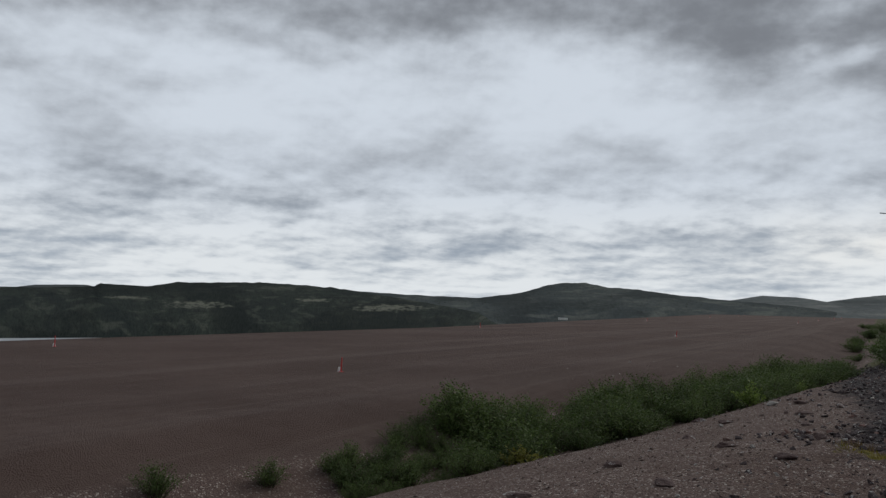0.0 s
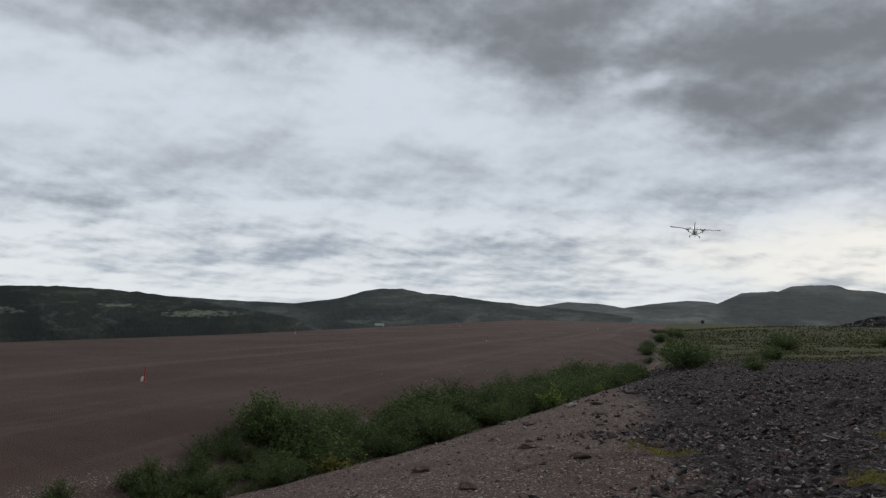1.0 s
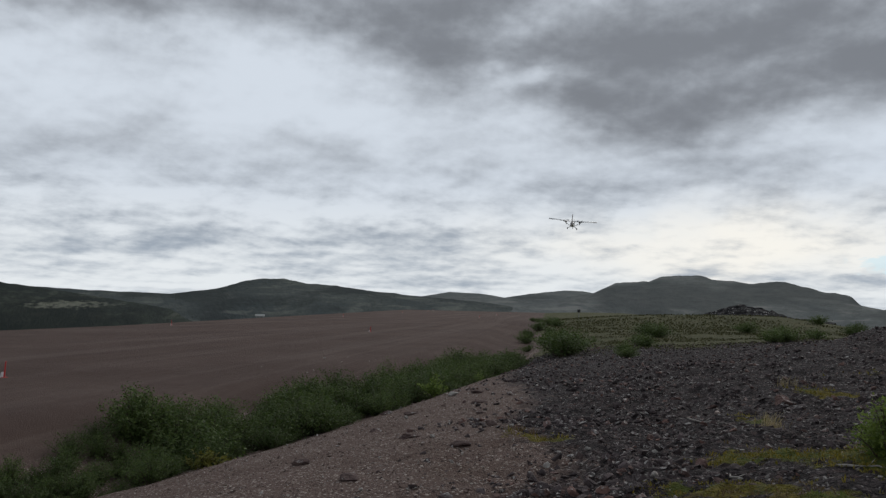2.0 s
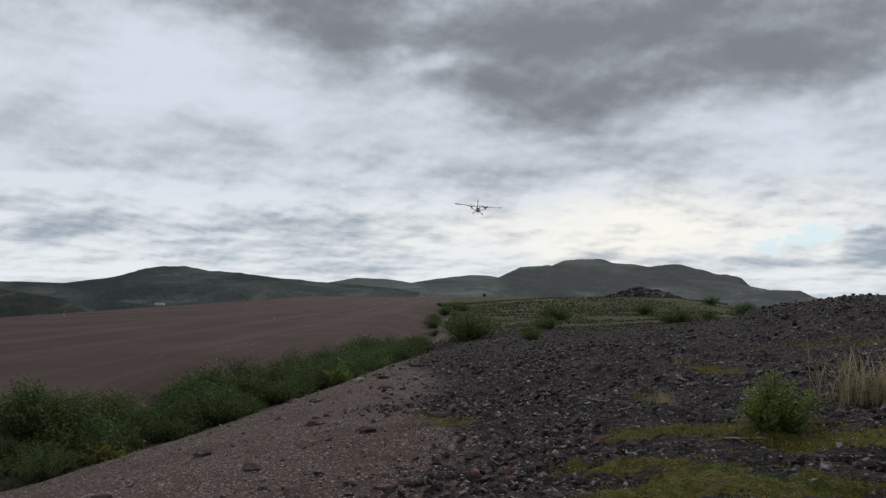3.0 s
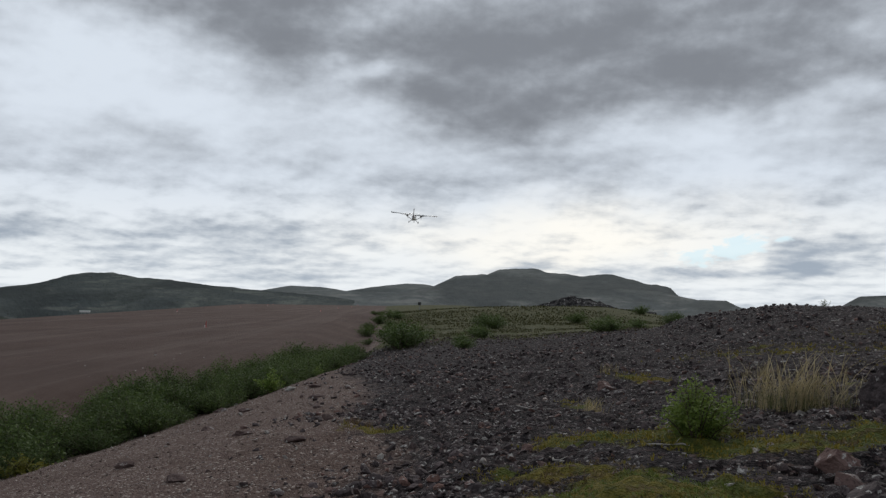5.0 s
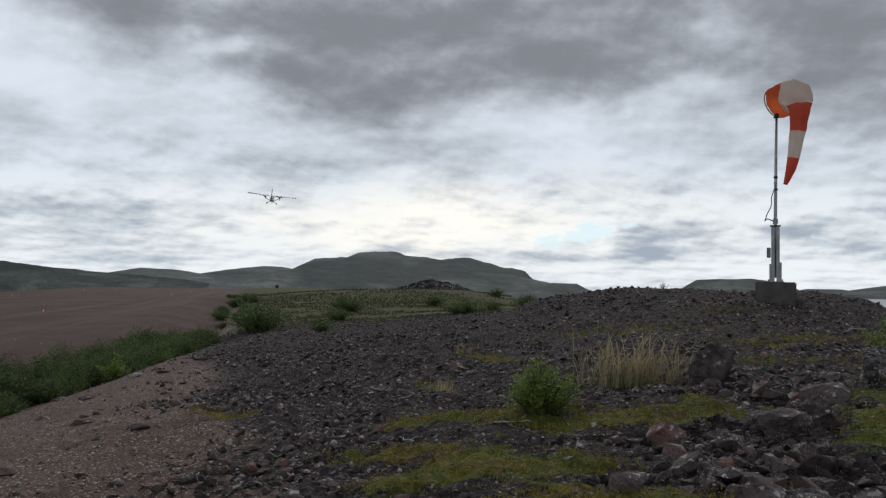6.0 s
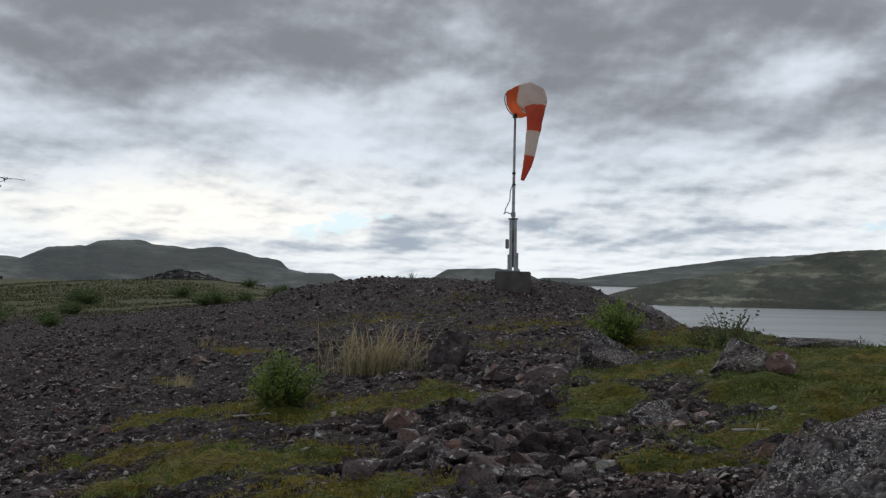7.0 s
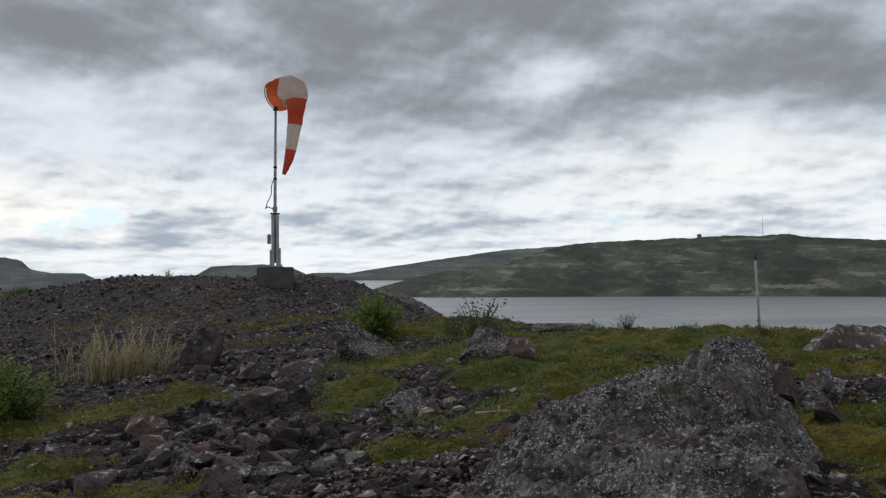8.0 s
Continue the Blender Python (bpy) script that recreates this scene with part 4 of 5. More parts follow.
        part("wheel", mesh_of(lambda bm: tube(bm, [(s * 1.8, 0.3, -1.8), (s * 1.84, 0.3, -1.8), (s * 2.06, 0.3, -1.8), (s * 2.1, 0.3, -1.8)], [0.34, 0.43, 0.43, 0.34], 20)), "rubber", leg, "black tyre", True)
        part("tailplane", mesh_of(lambda bm: wing(bm, s * 0.05, s * 3.1, 1.35, 0.08, 1.95, 0.0, -7.2)), "white_paint", plane, "", True)
        part("stripe", mesh_of(lambda bm: [bm.faces.new([bm.verts.new(p) for p in q]) for q in [[(s * (w0 + 0.012), y0, z0), (s * (w1 + 0.012), y1, z1), (s * (w1 + 0.012), y1, z1 + 0.16), (s * (w0 + 0.012), y0, z0 + 0.16)] for (y0, w0, z0), (y1, w1, z1) in zip([(6.3, 0.62, -0.35), (4.4, 0.82, -0.12), (3.0, 0.84, 0.0), (-2.0, 0.84, 0.0), (-4.0, 0.74, 0.12), (-6.0, 0.50, 0.35), (-7.6, 0.27, 0.52)], [(4.4, 0.82, -0.12), (3.0, 0.84, 0.0), (-2.0, 0.84, 0.0), (-4.0, 0.74, 0.12), (-6.0, 0.50, 0.35), (-7.6, 0.27, 0.52), (-8.1, 0.13, 0.6)])]]), "maroon", plane, "maroon cheat line")
        for y in (3.4, 2.5, 1.6, 0.7, -0.2, -1.1, -2.6):
            part("window", mesh_of(lambda bm, y=y: box(bm, (s * 0.84 - 0.012, y, 0.34), (s * 0.84 + 0.012, y + 0.36, 0.72), 0.01)), "glass", plane, "dark cabin window")
        for q in range(4):
            part("marking", mesh_of(lambda bm, q=q: box(bm, (s * 0.66 - 0.10, -4.35 - q * 0.28, 0.52), (s * 0.66 - 0.02 * s + 0.06, -4.15 - q * 0.28, 0.74))), "grey_paint", plane, "unreadable dark registration bar")
    part("windscreen", mesh_of(lambda bm: loft(bm, [ring(5.25, 0.74, 0.25, 0.66, 16), ring(4.45, 0.79, 0.45, 1.03, 16)])), "glass", plane, "dark cockpit windscreen")

    def plate(bm, outline, t):
        loft(bm, [[Vector((x, y, z)) for y, z in outline] for x in (-t, t)])
    part("fin", mesh_of(lambda bm: plate(bm, [(-5.0, 0.95), (-7.5, 0.9), (-8.2, 4.35), (-7.0, 4.35), (-6.4, 2.0)], 0.10)), "white_paint", plane, "white fin")
    part("fin_panel", mesh_of(lambda bm: plate(bm, [(-6.5, 1.9), (-7.62, 1.9), (-8.0, 3.7), (-7.1, 3.85)], 0.108)), "lime", plane, "lime green fin marking")
    part("rudder", mesh_of(lambda bm: plate(bm, [(-7.5, 0.6), (-8.3, 0.5), (-8.75, 4.0), (-8.15, 4.1), (-7.62, 1.9)], 0.115)), "maroon", plane, "maroon rudder")
    nose = part("nose_gear", mesh_of(lambda bm: tube(bm, [(0, 5.4, -0.95), (0, 5.5, -1.7)], 0.07, 8)), "grey_paint", plane)
    part("wheel", mesh_of(lambda bm: tube(bm, [(-0.12, 5.5, -1.75), (-0.09, 5.5, -1.75), (0.09, 5.5, -1.75), (0.12, 5.5, -1.75)], [0.26, 0.33, 0.33, 0.26], 18)), "rubber", nose, "black nose tyre", True)


build_plane()


# ---- airstrip markers, posts and far small things ----
def strip_marker():
    m = tagged(holder("runway_marker", 0, 0, 0), "red plastic stake with a white weight on the gravel airstrip", "runway marker", "airstrip edge markers")

    def stake(bm):
        tube(bm, [(0.0, 0, 0.0), (0.02, 0, 0.2), (0.06, 0, 0.44)], [0.035, 0.03, 0.022], 8, 0.6)
    part("stake", mesh_of(stake), "red_plastic", m, "red leaning stake")
    part("weight", mesh_of(lambda bm: tube(bm, [(-0.05, -0.02, 0), (-0.05, -0.02, 0.10), (-0.05, -0.02, 0.15)], [0.06, 0.05, 0.03], 10)), "white_paint", m, "white base weight")
    part("foot", mesh_of(lambda bm: box(bm, (-0.10, -0.07, 0.0), (0.08, 0.07, 0.025), 0.006)), "red_plastic", m)
    return m


first = None
for u, w in [(20.4, -15.0), (62, -15.0), (145, -15.4), (188, -16), (232, -16), (275, -17), (21.5, -29.6), (64, -32), (122, -33.5), (190, -38), (250, -42), (272, -44)]:
    x, y = xy(u, w)
    spot = pose(x, y, ground_at(x, y) - 0.01, 0, 0, random.uniform(-40, 10))
    if first is None:
        first = strip_marker()
        first.matrix_basis = spot
    else:
        copy_thing(first, spot)


def far_things():
    x, y = 122 * math.sin(radians(-54.3)), 122 * math.cos(radians(-54.3))
    shed = tagged(holder("marker_board", x, y, ground_at(x, y), 35.0), "long low white board on short legs beside the airstrip", "sign board")
    lift = EYE - 2.12 - ground_at(x, y)
    part("panel", mesh_of(lambda bm: box(bm, (-0.68, -0.12, lift - 0.15), (0.68, 0.12, lift + 0.13), 0.02)), "white_paint", shed)
    for sx in (-0.5, 0.0, 0.5):
        part("leg", mesh_of(lambda bm, sx=sx: box(bm, (sx - 0.05, -0.05, -0.1), (sx + 0.05, 0.05, lift - 0.18))), "grey_paint", shed)
    x, y = 150 * math.sin(radians(-32.75)), 150 * math.cos(radians(-32.75))
    z = ground_at(x, y)
    top = EYE - 0.62 - z
    post = tagged(holder("marker_post", x, y, z), "thin post with a black drum on top by the strip end", "post")
    part("post", mesh_of(lambda bm: tube(bm, [(0, 0, -0.1), (0, 0, top)], 0.06, 8)), "grey_paint", post)
    part("drum", mesh_of(lambda bm: tube(bm, [(0, 0, top - 0.26), (0, 0, top + 0.26)], 0.28, 14)), "black", post, "black drum")
    x, y = 0.2 + 20.0 * math.sin(radians(31.5)), 20.0 * math.cos(radians(31.5))
    z = ground_at(x, y)
    pole = tagged(holder("white_pole", x, y, z), "weathered white wooden pole with a black cap", "pole")
    top = EYE + 20.0 * math.tan(radians(0.93)) - z
    part("shaft", mesh_of(lambda bm: tube(bm, [(0.03, 0, -0.2), (0.0, 0, top * 0.6), (-0.05, 0, top - 0.12)], [0.034, 0.031, 0.027], 10)), "old_white", pole, "peeling white shaft", True)
    part("cap", mesh_of(lambda bm: tube(bm, [(-0.05, 0, top - 0.12), (-0.052, 0, top)], [0.030, 0.024], 10)), "black", pole)
    part("clamp", mesh_of(lambda bm: tube(bm, [(0.0, 0, top * 0.55), (0.0, 0, top * 0.55 + 0.06)], 0.038, 10)), "steel", pole)
    # radio mast and hut on the skyline over the lake
    for az, name, label in ((31.9, "radio_mast", "thin radio mast on the hill top"), (28.0, "hilltop_hut", "small dark hut on the hill top")):
        d = 1548.0
        x, y = d * math.sin(radians(az)), d * math.cos(radians(az))
        z = EYE + d * math.tan(radians(2.14))
        ob = tagged(holder(name, x, y, z - 6), label, name.replace("_", " "))
        if name == "radio_mast":
            part("mast", mesh_of(lambda bm: tube(bm, [(0, 0, 0), (0, 0, 44)], [0.5, 0.2], 6)), "grey_paint", ob)
        else:
            part("wall", mesh_of(lambda bm: box(bm, (-3, -2.5, 0), (3, 2.5, 9.5))), "grey_paint", ob)
            part("roof", mesh_of(lambda bm: tube(bm, [(-3.3, 0, 9.5), (3.3, 0, 9.5)], 2.8, 3)), "black", ob)


far_things()

# ---- stones ----
def hull_stone(seed, points=13, flat=0.75):
    rnd = random.Random(seed)
    bm = bmesh.new()
    for _ in range(points):
        v = Vector((rnd.gauss(0, 1), rnd.gauss(0, 1), rnd.gauss(0, 1))).normalized()
        bm.verts.new(Vector((v.x * rnd.uniform(0.8, 1.15), v.y * rnd.uniform(0.65, 1.0), v.z * flat * rnd.uniform(0.75, 1.1))))
    out = bmesh.ops.convex_hull(bm, input=bm.verts[:])
    bmesh.ops.delete(bm, geom=[e for e in out["geom_interior"] if isinstance(e, bmesh.types.BMVert)], context="VERTS")
    bmesh.ops.triangulate(bm, faces=bm.faces[:])
    bm.verts.ensure_lookup_table()
    bm.verts.index_update()
    verts = np.array([v.co[:] for v in bm.verts])
    faces = np.array([[v.index for v in f.verts] for f in bm.faces])
    bm.free()
    return verts, faces


SHARDS = [hull_stone(40 + k, 7 + k % 2, 0.34 + 0.1 * (k % 4)) for k in range(16)]
STONES = [hull_stone(k, 11 + k % 6, 0.38 + 0.08 * (k % 5)) for k in range(14)]


def rotation(rnd, tilt):
    return np.array(Euler((rnd.uniform(-tilt, tilt), rnd.uniform(-tilt, tilt), rnd.uniform(0, 6.28))).to_matrix())


def joined(name, items, shapes, mat, smooth=False):
    """One mesh from many small pieces: items of (shape, place, size, turn matrix)."""
    verts, faces, n = [], [], 0
    for k, place, size, turn in items:
        v, f = shapes[k]
        verts.append((v * size) @ turn.T + place)
        faces.append(f + n)
        n += len(v)
    mesh = bpy.data.meshes.new(name)
    allf = np.concatenate(faces) if faces else np.zeros((0, 3), int)
    mesh.from_pydata(np.concatenate(verts).tolist(), [], allf.tolist())
    mesh.materials.append(MAT[mat])
    if smooth:
        mesh.polygons.foreach_set("use_smooth", [True] * len(mesh.polygons))
    return mesh


def scatter(rnd, count, near, far, az0, az1, keep):
    """Places spread evenly as seen from the path: thinner with distance; keep gives a chance."""
    a = np.radians(np.array([rnd.uniform(az0, az1) for _ in range(count)]))
    d = np.exp(np.array([rnd.uniform(math.log(near), math.log(far)) for _ in range(count)]))
    x, y = d * np.sin(a), d * np.cos(a)
    p = keep(x, y)
    ok = np.array([rnd.random() for _ in range(count)]) < p
    x, y, d = x[ok], y[ok], d[ok]
    return x, y, height(x, y), d


def rubble():
    rnd = random.Random(4)

    def chance(x, y):
        block = np.hypot(x, y - 22.0) > 1.0
        return rubble_field(x, y) * (1 - step(moss_field(x, y), 0.12, 0.45)) * block

    x, y, z, d = scatter(rnd, 78000, 3.0, 46, -62, 46, chance)
    # coarser blocks in the hollow below the dark boulders
    coarse = bump(x, y, 0.0, 7.2, 1.1, 2.6) + 0.6 * bump(x, y, -0.4, 5.4, 1.0, 0.8)
    clump = 0.75 + 1.9 * np.clip(fbm(x, y, 2.2, 3, 81) + 0.12, 0, 1)
    items, near = [], []
    for k in range(len(x)):
        size = clump[k] * 0.021 * math.exp(rnd.gauss(0.1, 0.66)) * (0.75 + d[k] * 0.035) * (1 + 1.1 * coarse[k])
        size = min(size, 0.08 + 0.10 * coarse[k])
        shape = rnd.randrange(len(STONES)) if size > 0.05 else len(STONES) + rnd.randrange(len(SHARDS))
        row = (shape, np.array([x[k], y[k], z[k] + size * 0.15]), size, rotation(rnd, 0.7))
        if -2.0 < x[k] < 1.4 and 4.6 < y[k] < 9.0 and size > 0.055 and len(near) < 290:
            near.append(row)
        else:
            items.append(row)
    tagged(new("stone_rubble", joined("stone_rubble", items, STONES + SHARDS, "rock")), "dark grey and reddish broken stones covering the mound", "rubble", kind="stuff")
    shared = [raw("stone", v, f.tolist(), "rock") for v, f in STONES]
    for shape, place, size, turn in near:
        ob = new("stone", shared[shape])
        ob.parent = ground
        ob.matrix_basis = Matrix.Translation(place) @ Matrix([list(r) for r in turn]).to_4x4() @ Matrix.Scale(size, 4)


def gravel_chips():
    rnd = random.Random(6)
    x, y, z, d = scatter(rnd, 38000, 4.0, 34, -75, 46, lambda x, y: np.clip(1.0 - 0.85 * rubble_field(x, y), 0, 1) * step(uw(x, y)[1] - ditch_line(uw(x, y)[0]), 0.3, 2.0) * (1 - moss_field(x, y)))
    items = [(rnd.randrange(len(SHARDS)), np.array([x[k], y[k], z[k] + 0.003]), 0.011 * math.exp(rnd.gauss(0, 0.45)) * (0.6 + d[k] * 0.055), rotation(rnd, 0.6)) for k in range(len(x))]
    tagged(new("gravel_chips", joined("gravel_chips", items, SHARDS, "chips")), "small pale and brown gravel chips on the bank", "gravel", kind="stuff")


def boulder(x, y, size, seed, label, mat="rock", sink=0.25, turn=0.0, cuts=13):
    """One larger stone with broken faces."""
    rnd = random.Random(seed)
    bm = bmesh.new()
    bmesh.ops.create_icosphere(bm, subdivisions=4, radius=1.0)
    planes = []
    for _ in range(cuts):
        n = Vector((rnd.gauss(0, 1), rnd.gauss(0, 1), rnd.gauss(0.2, 0.8))).normalized()
        planes.append((n, rnd.uniform(0.42, 0.78)))
    for v in bm.verts:
        p = v.co.copy()
        for n, far in planes:
            over = p.dot(n) - far
            if over > 0:
                p -= n * over
        p += p.normalized() * (0.08 * noise.noise(p * 1.7 + Vector((seed, 0, 0))) + 0.07 * noise.noise(p * 5) + 0.035 * noise.noise(p * 13))
        v.co = Vector((p.x * size[0], p.y * size[1], p.z * size[2]))
    mesh = link_mesh("boulder", bm, mat)
    ob = tagged(new("boulder", mesh), label, "boulder")
    ob.matrix_basis = pose(x, y, ground_at(x, y) + size[2] * (0.8 - 2 * sink), 0, 0, turn)
    return ob


def ledge(name, label, x0, x1, y0, y1, n, rise, mat="ledge", seed=3, rough=0.16):
    """Bedrock that breaks through the ground: a sheet that dips under it all round."""
    x, y = np.meshgrid(np.linspace(x0, x1, n), np.linspace(y0, y1, n), indexing="ij")
    o = rise(x + 0.2 * fbm(x, y, 0.8, 3, seed), y + 0.2 * fbm(x, y, 0.8, 3, seed + 5))
    span = (x1 - x0)
    chip = np.abs(fbm(x, y, 0.11 * span / 4.4, 4, seed + 31, 0.7))
    strata = np.abs(fbm(x * 1.0 + y * 0.5, y * 2.2 - x, span * 0.18, 5, seed + 11, 0.62))
    k = np.clip(o * 6, 0, 1)
    # thin broken flakes lie along the bedding
    flake = value_noise((x + 0.4 * y) / (0.055 * span), (y - 0.4 * x) / (0.018 * span), seed + 41)
    flake = np.round(flake * 5) / 5 + 0.3 * value_noise(x / (0.012 * span), y / (0.008 * span), seed + 43)
    # broad plates step down along the bedding
    plate = fbm(x * 1.0 + y * 0.45, (y - x * 0.45) * 3.2, span * 0.16, 3, seed + 51)
    plate = np.floor(plate * 7) / 7 + 0.35 * plate
    z = 0.55 * rough * k * plate + 0.32 * rough * k * flake + land(x, y) + o - 0.35 * (1 - k) - 0.60 * rough * k * strata - 0.30 * rough * k * chip + 0.05 * k * fbm(x, y, span * 0.02, 3, seed + 21)
    mesh = grid_mesh(name, np.stack([x, y, z], -1).reshape(-1, 3), n, n, False)
    mesh.materials.append(MAT[mat])
    tagged(new(name, mesh), label, "bedrock", kind="structure")


def big_ledge(x, y):
    out, side = (x - 2.05) * 0.39 + (y - 4.25) * 0.92, (x - 2.05) * 0.92 - (y - 4.25) * 0.39
    flat = np.exp(-(side / 0.78) ** 4 - (out / 1.0) ** 4)
    knob = np.exp(-((x - 3.42) / 0.33) ** 4 - ((y - 5.75) / 0.32) ** 4)
    return 0.33 * flat + 0.20 * bump(x, y, 2.8, 4.85, 0.55, 0.5) + 0.36 * knob + 0.12 * bump(x, y, 1.5, 3.2, 0.6, 0.6)


rubble()
gravel_chips()
ledge("rock_ledge", "dark lichen-flecked bedrock outcrop rising from the moss", 0.2, 4.6, 2.0, 6.8, 300, big_ledge)
ledge("rock_ledge", "bare red-brown bedrock at the edge of the mound", 4.4, 10.0, 6.6, 12.2, 120, lambda x, y: 0.15 * bump(x, y, 7.4, 9.0, 2.1, 0.9, 20) + 0.14 * bump(x, y, 5.9, 7.6, 0.6, 0.4), "red_rock", 7, 0.16)
ledge("rock_ledge", "dark low rock knoll above green heath", -56, -32, 94, 116, 90, lambda x, y: 1.3 * bump(x, y, -43, 105, 4.0, 3.0) + 0.6 * bump(x, y, -37, 106, 5, 2), "knoll_rock", 9, 0.9)
ledge("rock_ledge", "grey rock shelf at the lake side", 2.2, 7.4, 15.0, 27.0, 120, lambda x, y: 0.35 * bump(x, y, 4.6, 25.0, 1.3, 1.0) + 0.3 * bump(x, y, 5.0, 17.0, 1.1, 0.6), "ledge", 13, 0.12)
ledge("rock_ledge", "low broken lichen-covered rock ledge in the moss", 0.4, 2.4, 5.4, 7.6, 110, lambda x, y: 0.16 * bump(x, y, 1.15, 6.75, 0.5, 0.35, 25) + 0.10 * bump(x, y, 0.95, 6.1, 0.5, 0.2, 30), "ledge", 17, 0.08)

BIG = "large dark angular boulder standing in rubble"
boulder(-0.66, 9.75, (0.36, 0.32, 0.33), 11, "upright dark boulder beside the dry grass", sink=0.12)
boulder(1.0, 8.9, (0.56, 0.36, 0.31), 12, "dark boulder with white lichen on top", "ledge", 0.15, 15)
boulder(2.12, 7.75, (0.42, 0.26, 0.24), 13, "grey boulder with a reddish broken face", "ledge", 0.15, -8)
boulder(2.42, 7.6, (0.16, 0.16, 0.17), 19, "reddish broken rock against the grey boulder", "pink_rock", 0.15, 20)
boulder(-0.83, 7.0, (0.21, 0.17, 0.16), 14, "pinkish brown angular rock in dark rubble", "pink_rock", 0.1, 30)
boulder(-5.05, 13.45, (0.22, 0.16, 0.13), 15, "pale pink stone lying on dark rubble", "pink_rock", 0.1)
boulder(0.66, 5.3, (0.085, 0.07, 0.065), 16, "small rounded pale pink stone", "white_rock", 0.1)
boulder(0.22, 5.35, (0.06, 0.05, 0.07), 17, "small white stone in the rubble", "white_rock", 0.1)
boulder(0.42, 5.3, (0.17, 0.10, 0.06), 18, "flat grey stone with a white lichen rim", "ledge", 0.1, 10)
boulder(-0.3, 6.75, (0.14, 0.11, 0.10), 20, "dark rock with a white lichen top", "ledge", 0.1)
boulder(0.35, 8.3, (0.26, 0.2, 0.17), 21, BIG, "rock", 0.15)
boulder(0.05, 7.4, (0.24, 0.2, 0.19), 22, BIG, "rock", 0.15, 40)
boulder(0.35, 7.25, (0.2, 0.16, 0.17), 23, BIG, "rock", 0.15, 80)
boulder(-3.85, 7.8, (0.10, 0.08, 0.07), 24, "reddish brown stone on the rubble", "pink_rock", 0.1)
boulder(-4.6, 8.3, (0.05, 0.04, 0.035), 25, "small white stone on the rubble", "white_rock", 0.1)
boulder(-13.9, 15.6, (0.18, 0.13, 0.09), 26, "pale stone at the edge of the gravel bank", "white_rock", 0.1)
boulder(1.78, 7.9, (0.05, 0.045, 0.04), 27, "small white stone on the moss", "white_rock", 0.1)
boulder(-0.1, 5.0, (0.2, 0.15, 0.13), 28, BIG, "rock", 0.15, 20)
boulder(-0.55, 6.0, (0.19, 0.16, 0.13), 29, BIG, "rock", 0.15, 65)
boulder(4.3, 12.0, (0.55, 0.35, 0.2), 31, "low dark rock at the brow above the lake", "ledge", 0.15, 10)
boulder(5.0, 11.6, (0.4, 0.3, 0.17), 32, "low dark rock at the brow above the lake", "ledge", 0.15, -20)
boulder(-0.9, 5.35, (0.16, 0.13, 0.12), 30, BIG, "rock", 0.15, 110)


SIDE = "broken reddish rock against the lichen-flecked outcrop"
for x, y, size, seed, mat, turn in [(3.75, 5.55, (0.22, 0.17, 0.20), 33, "red_rock", 15), (3.98, 5.30, (0.19, 0.15, 0.13), 34, "ledge", 50), (3.72, 5.12, (0.20, 0.14, 0.13), 35, "ledge", -20), (4.15, 5.72, (0.15, 0.12, 0.12), 36, "pink_rock", 70),
                                    (4.45, 6.05, (0.16, 0.12, 0.08), 37, "ledge", 5), (3.60, 4.82, (0.17, 0.13, 0.11), 38, "rock", 95), (4.70, 6.35, (0.12, 0.10, 0.07), 39, "red_rock", 30), (2.55, 5.35, (0.13, 0.10, 0.10), 40, "ledge", 10), (2.2, 5.15, (0.12, 0.09, 0.07), 41, "ledge", 60)]:
    boulder(x, y, size, seed, SIDE, mat, 0.15, turn)
boulder(0.12, 5.05, (0.20, 0.12, 0.09), 42, "flat dark rock with a white lichen top", "ledge", 0.15, -10)
boulder(-0.42, 5.75, (0.15, 0.11, 0.09), 43, "dark stone with pale lichen crust", "ledge", 0.15, 35)
boulder(1.62, 5.35, (0.09, 0.07, 0.07), 44, "small reddish stone in green moss", "pink_rock", 0.15, 35)
boulder(2.02, 5.75, (0.10, 0.06, 0.10), 45, "small upright grey stone with white lichen", "ledge", 0.15, 15)

for k, (u, s) in enumerate([(10.4, 3.7), (16.8, 2.8), (18.5, 1.6), (12.5, 4.4), (14.0, 3.2), (15.4, 4.6), (9.0, 4.8), (20.5, 3.0), (13.2, 5.4), (11.0, 5.6), (17.6, 3.9), (8.2, 3.6), (22.0, 2.4), (19.2, 4.2)]):
    x, y = xy(u, float(ditch_line(u)) + s)
    boulder(x, y, (0.16 + 0.03 * (k % 4), 0.12, 0.06), 50 + k, "flat dark reddish clod on the gravel bank", "red_rock", 0.2, 25 * k)


# ---- plants ----
LEAF = np.array([(0, 0, 0), (0.28, 0.45, 0.05), (0, 1, 0), (-0.28, 0.45, 0.05)])


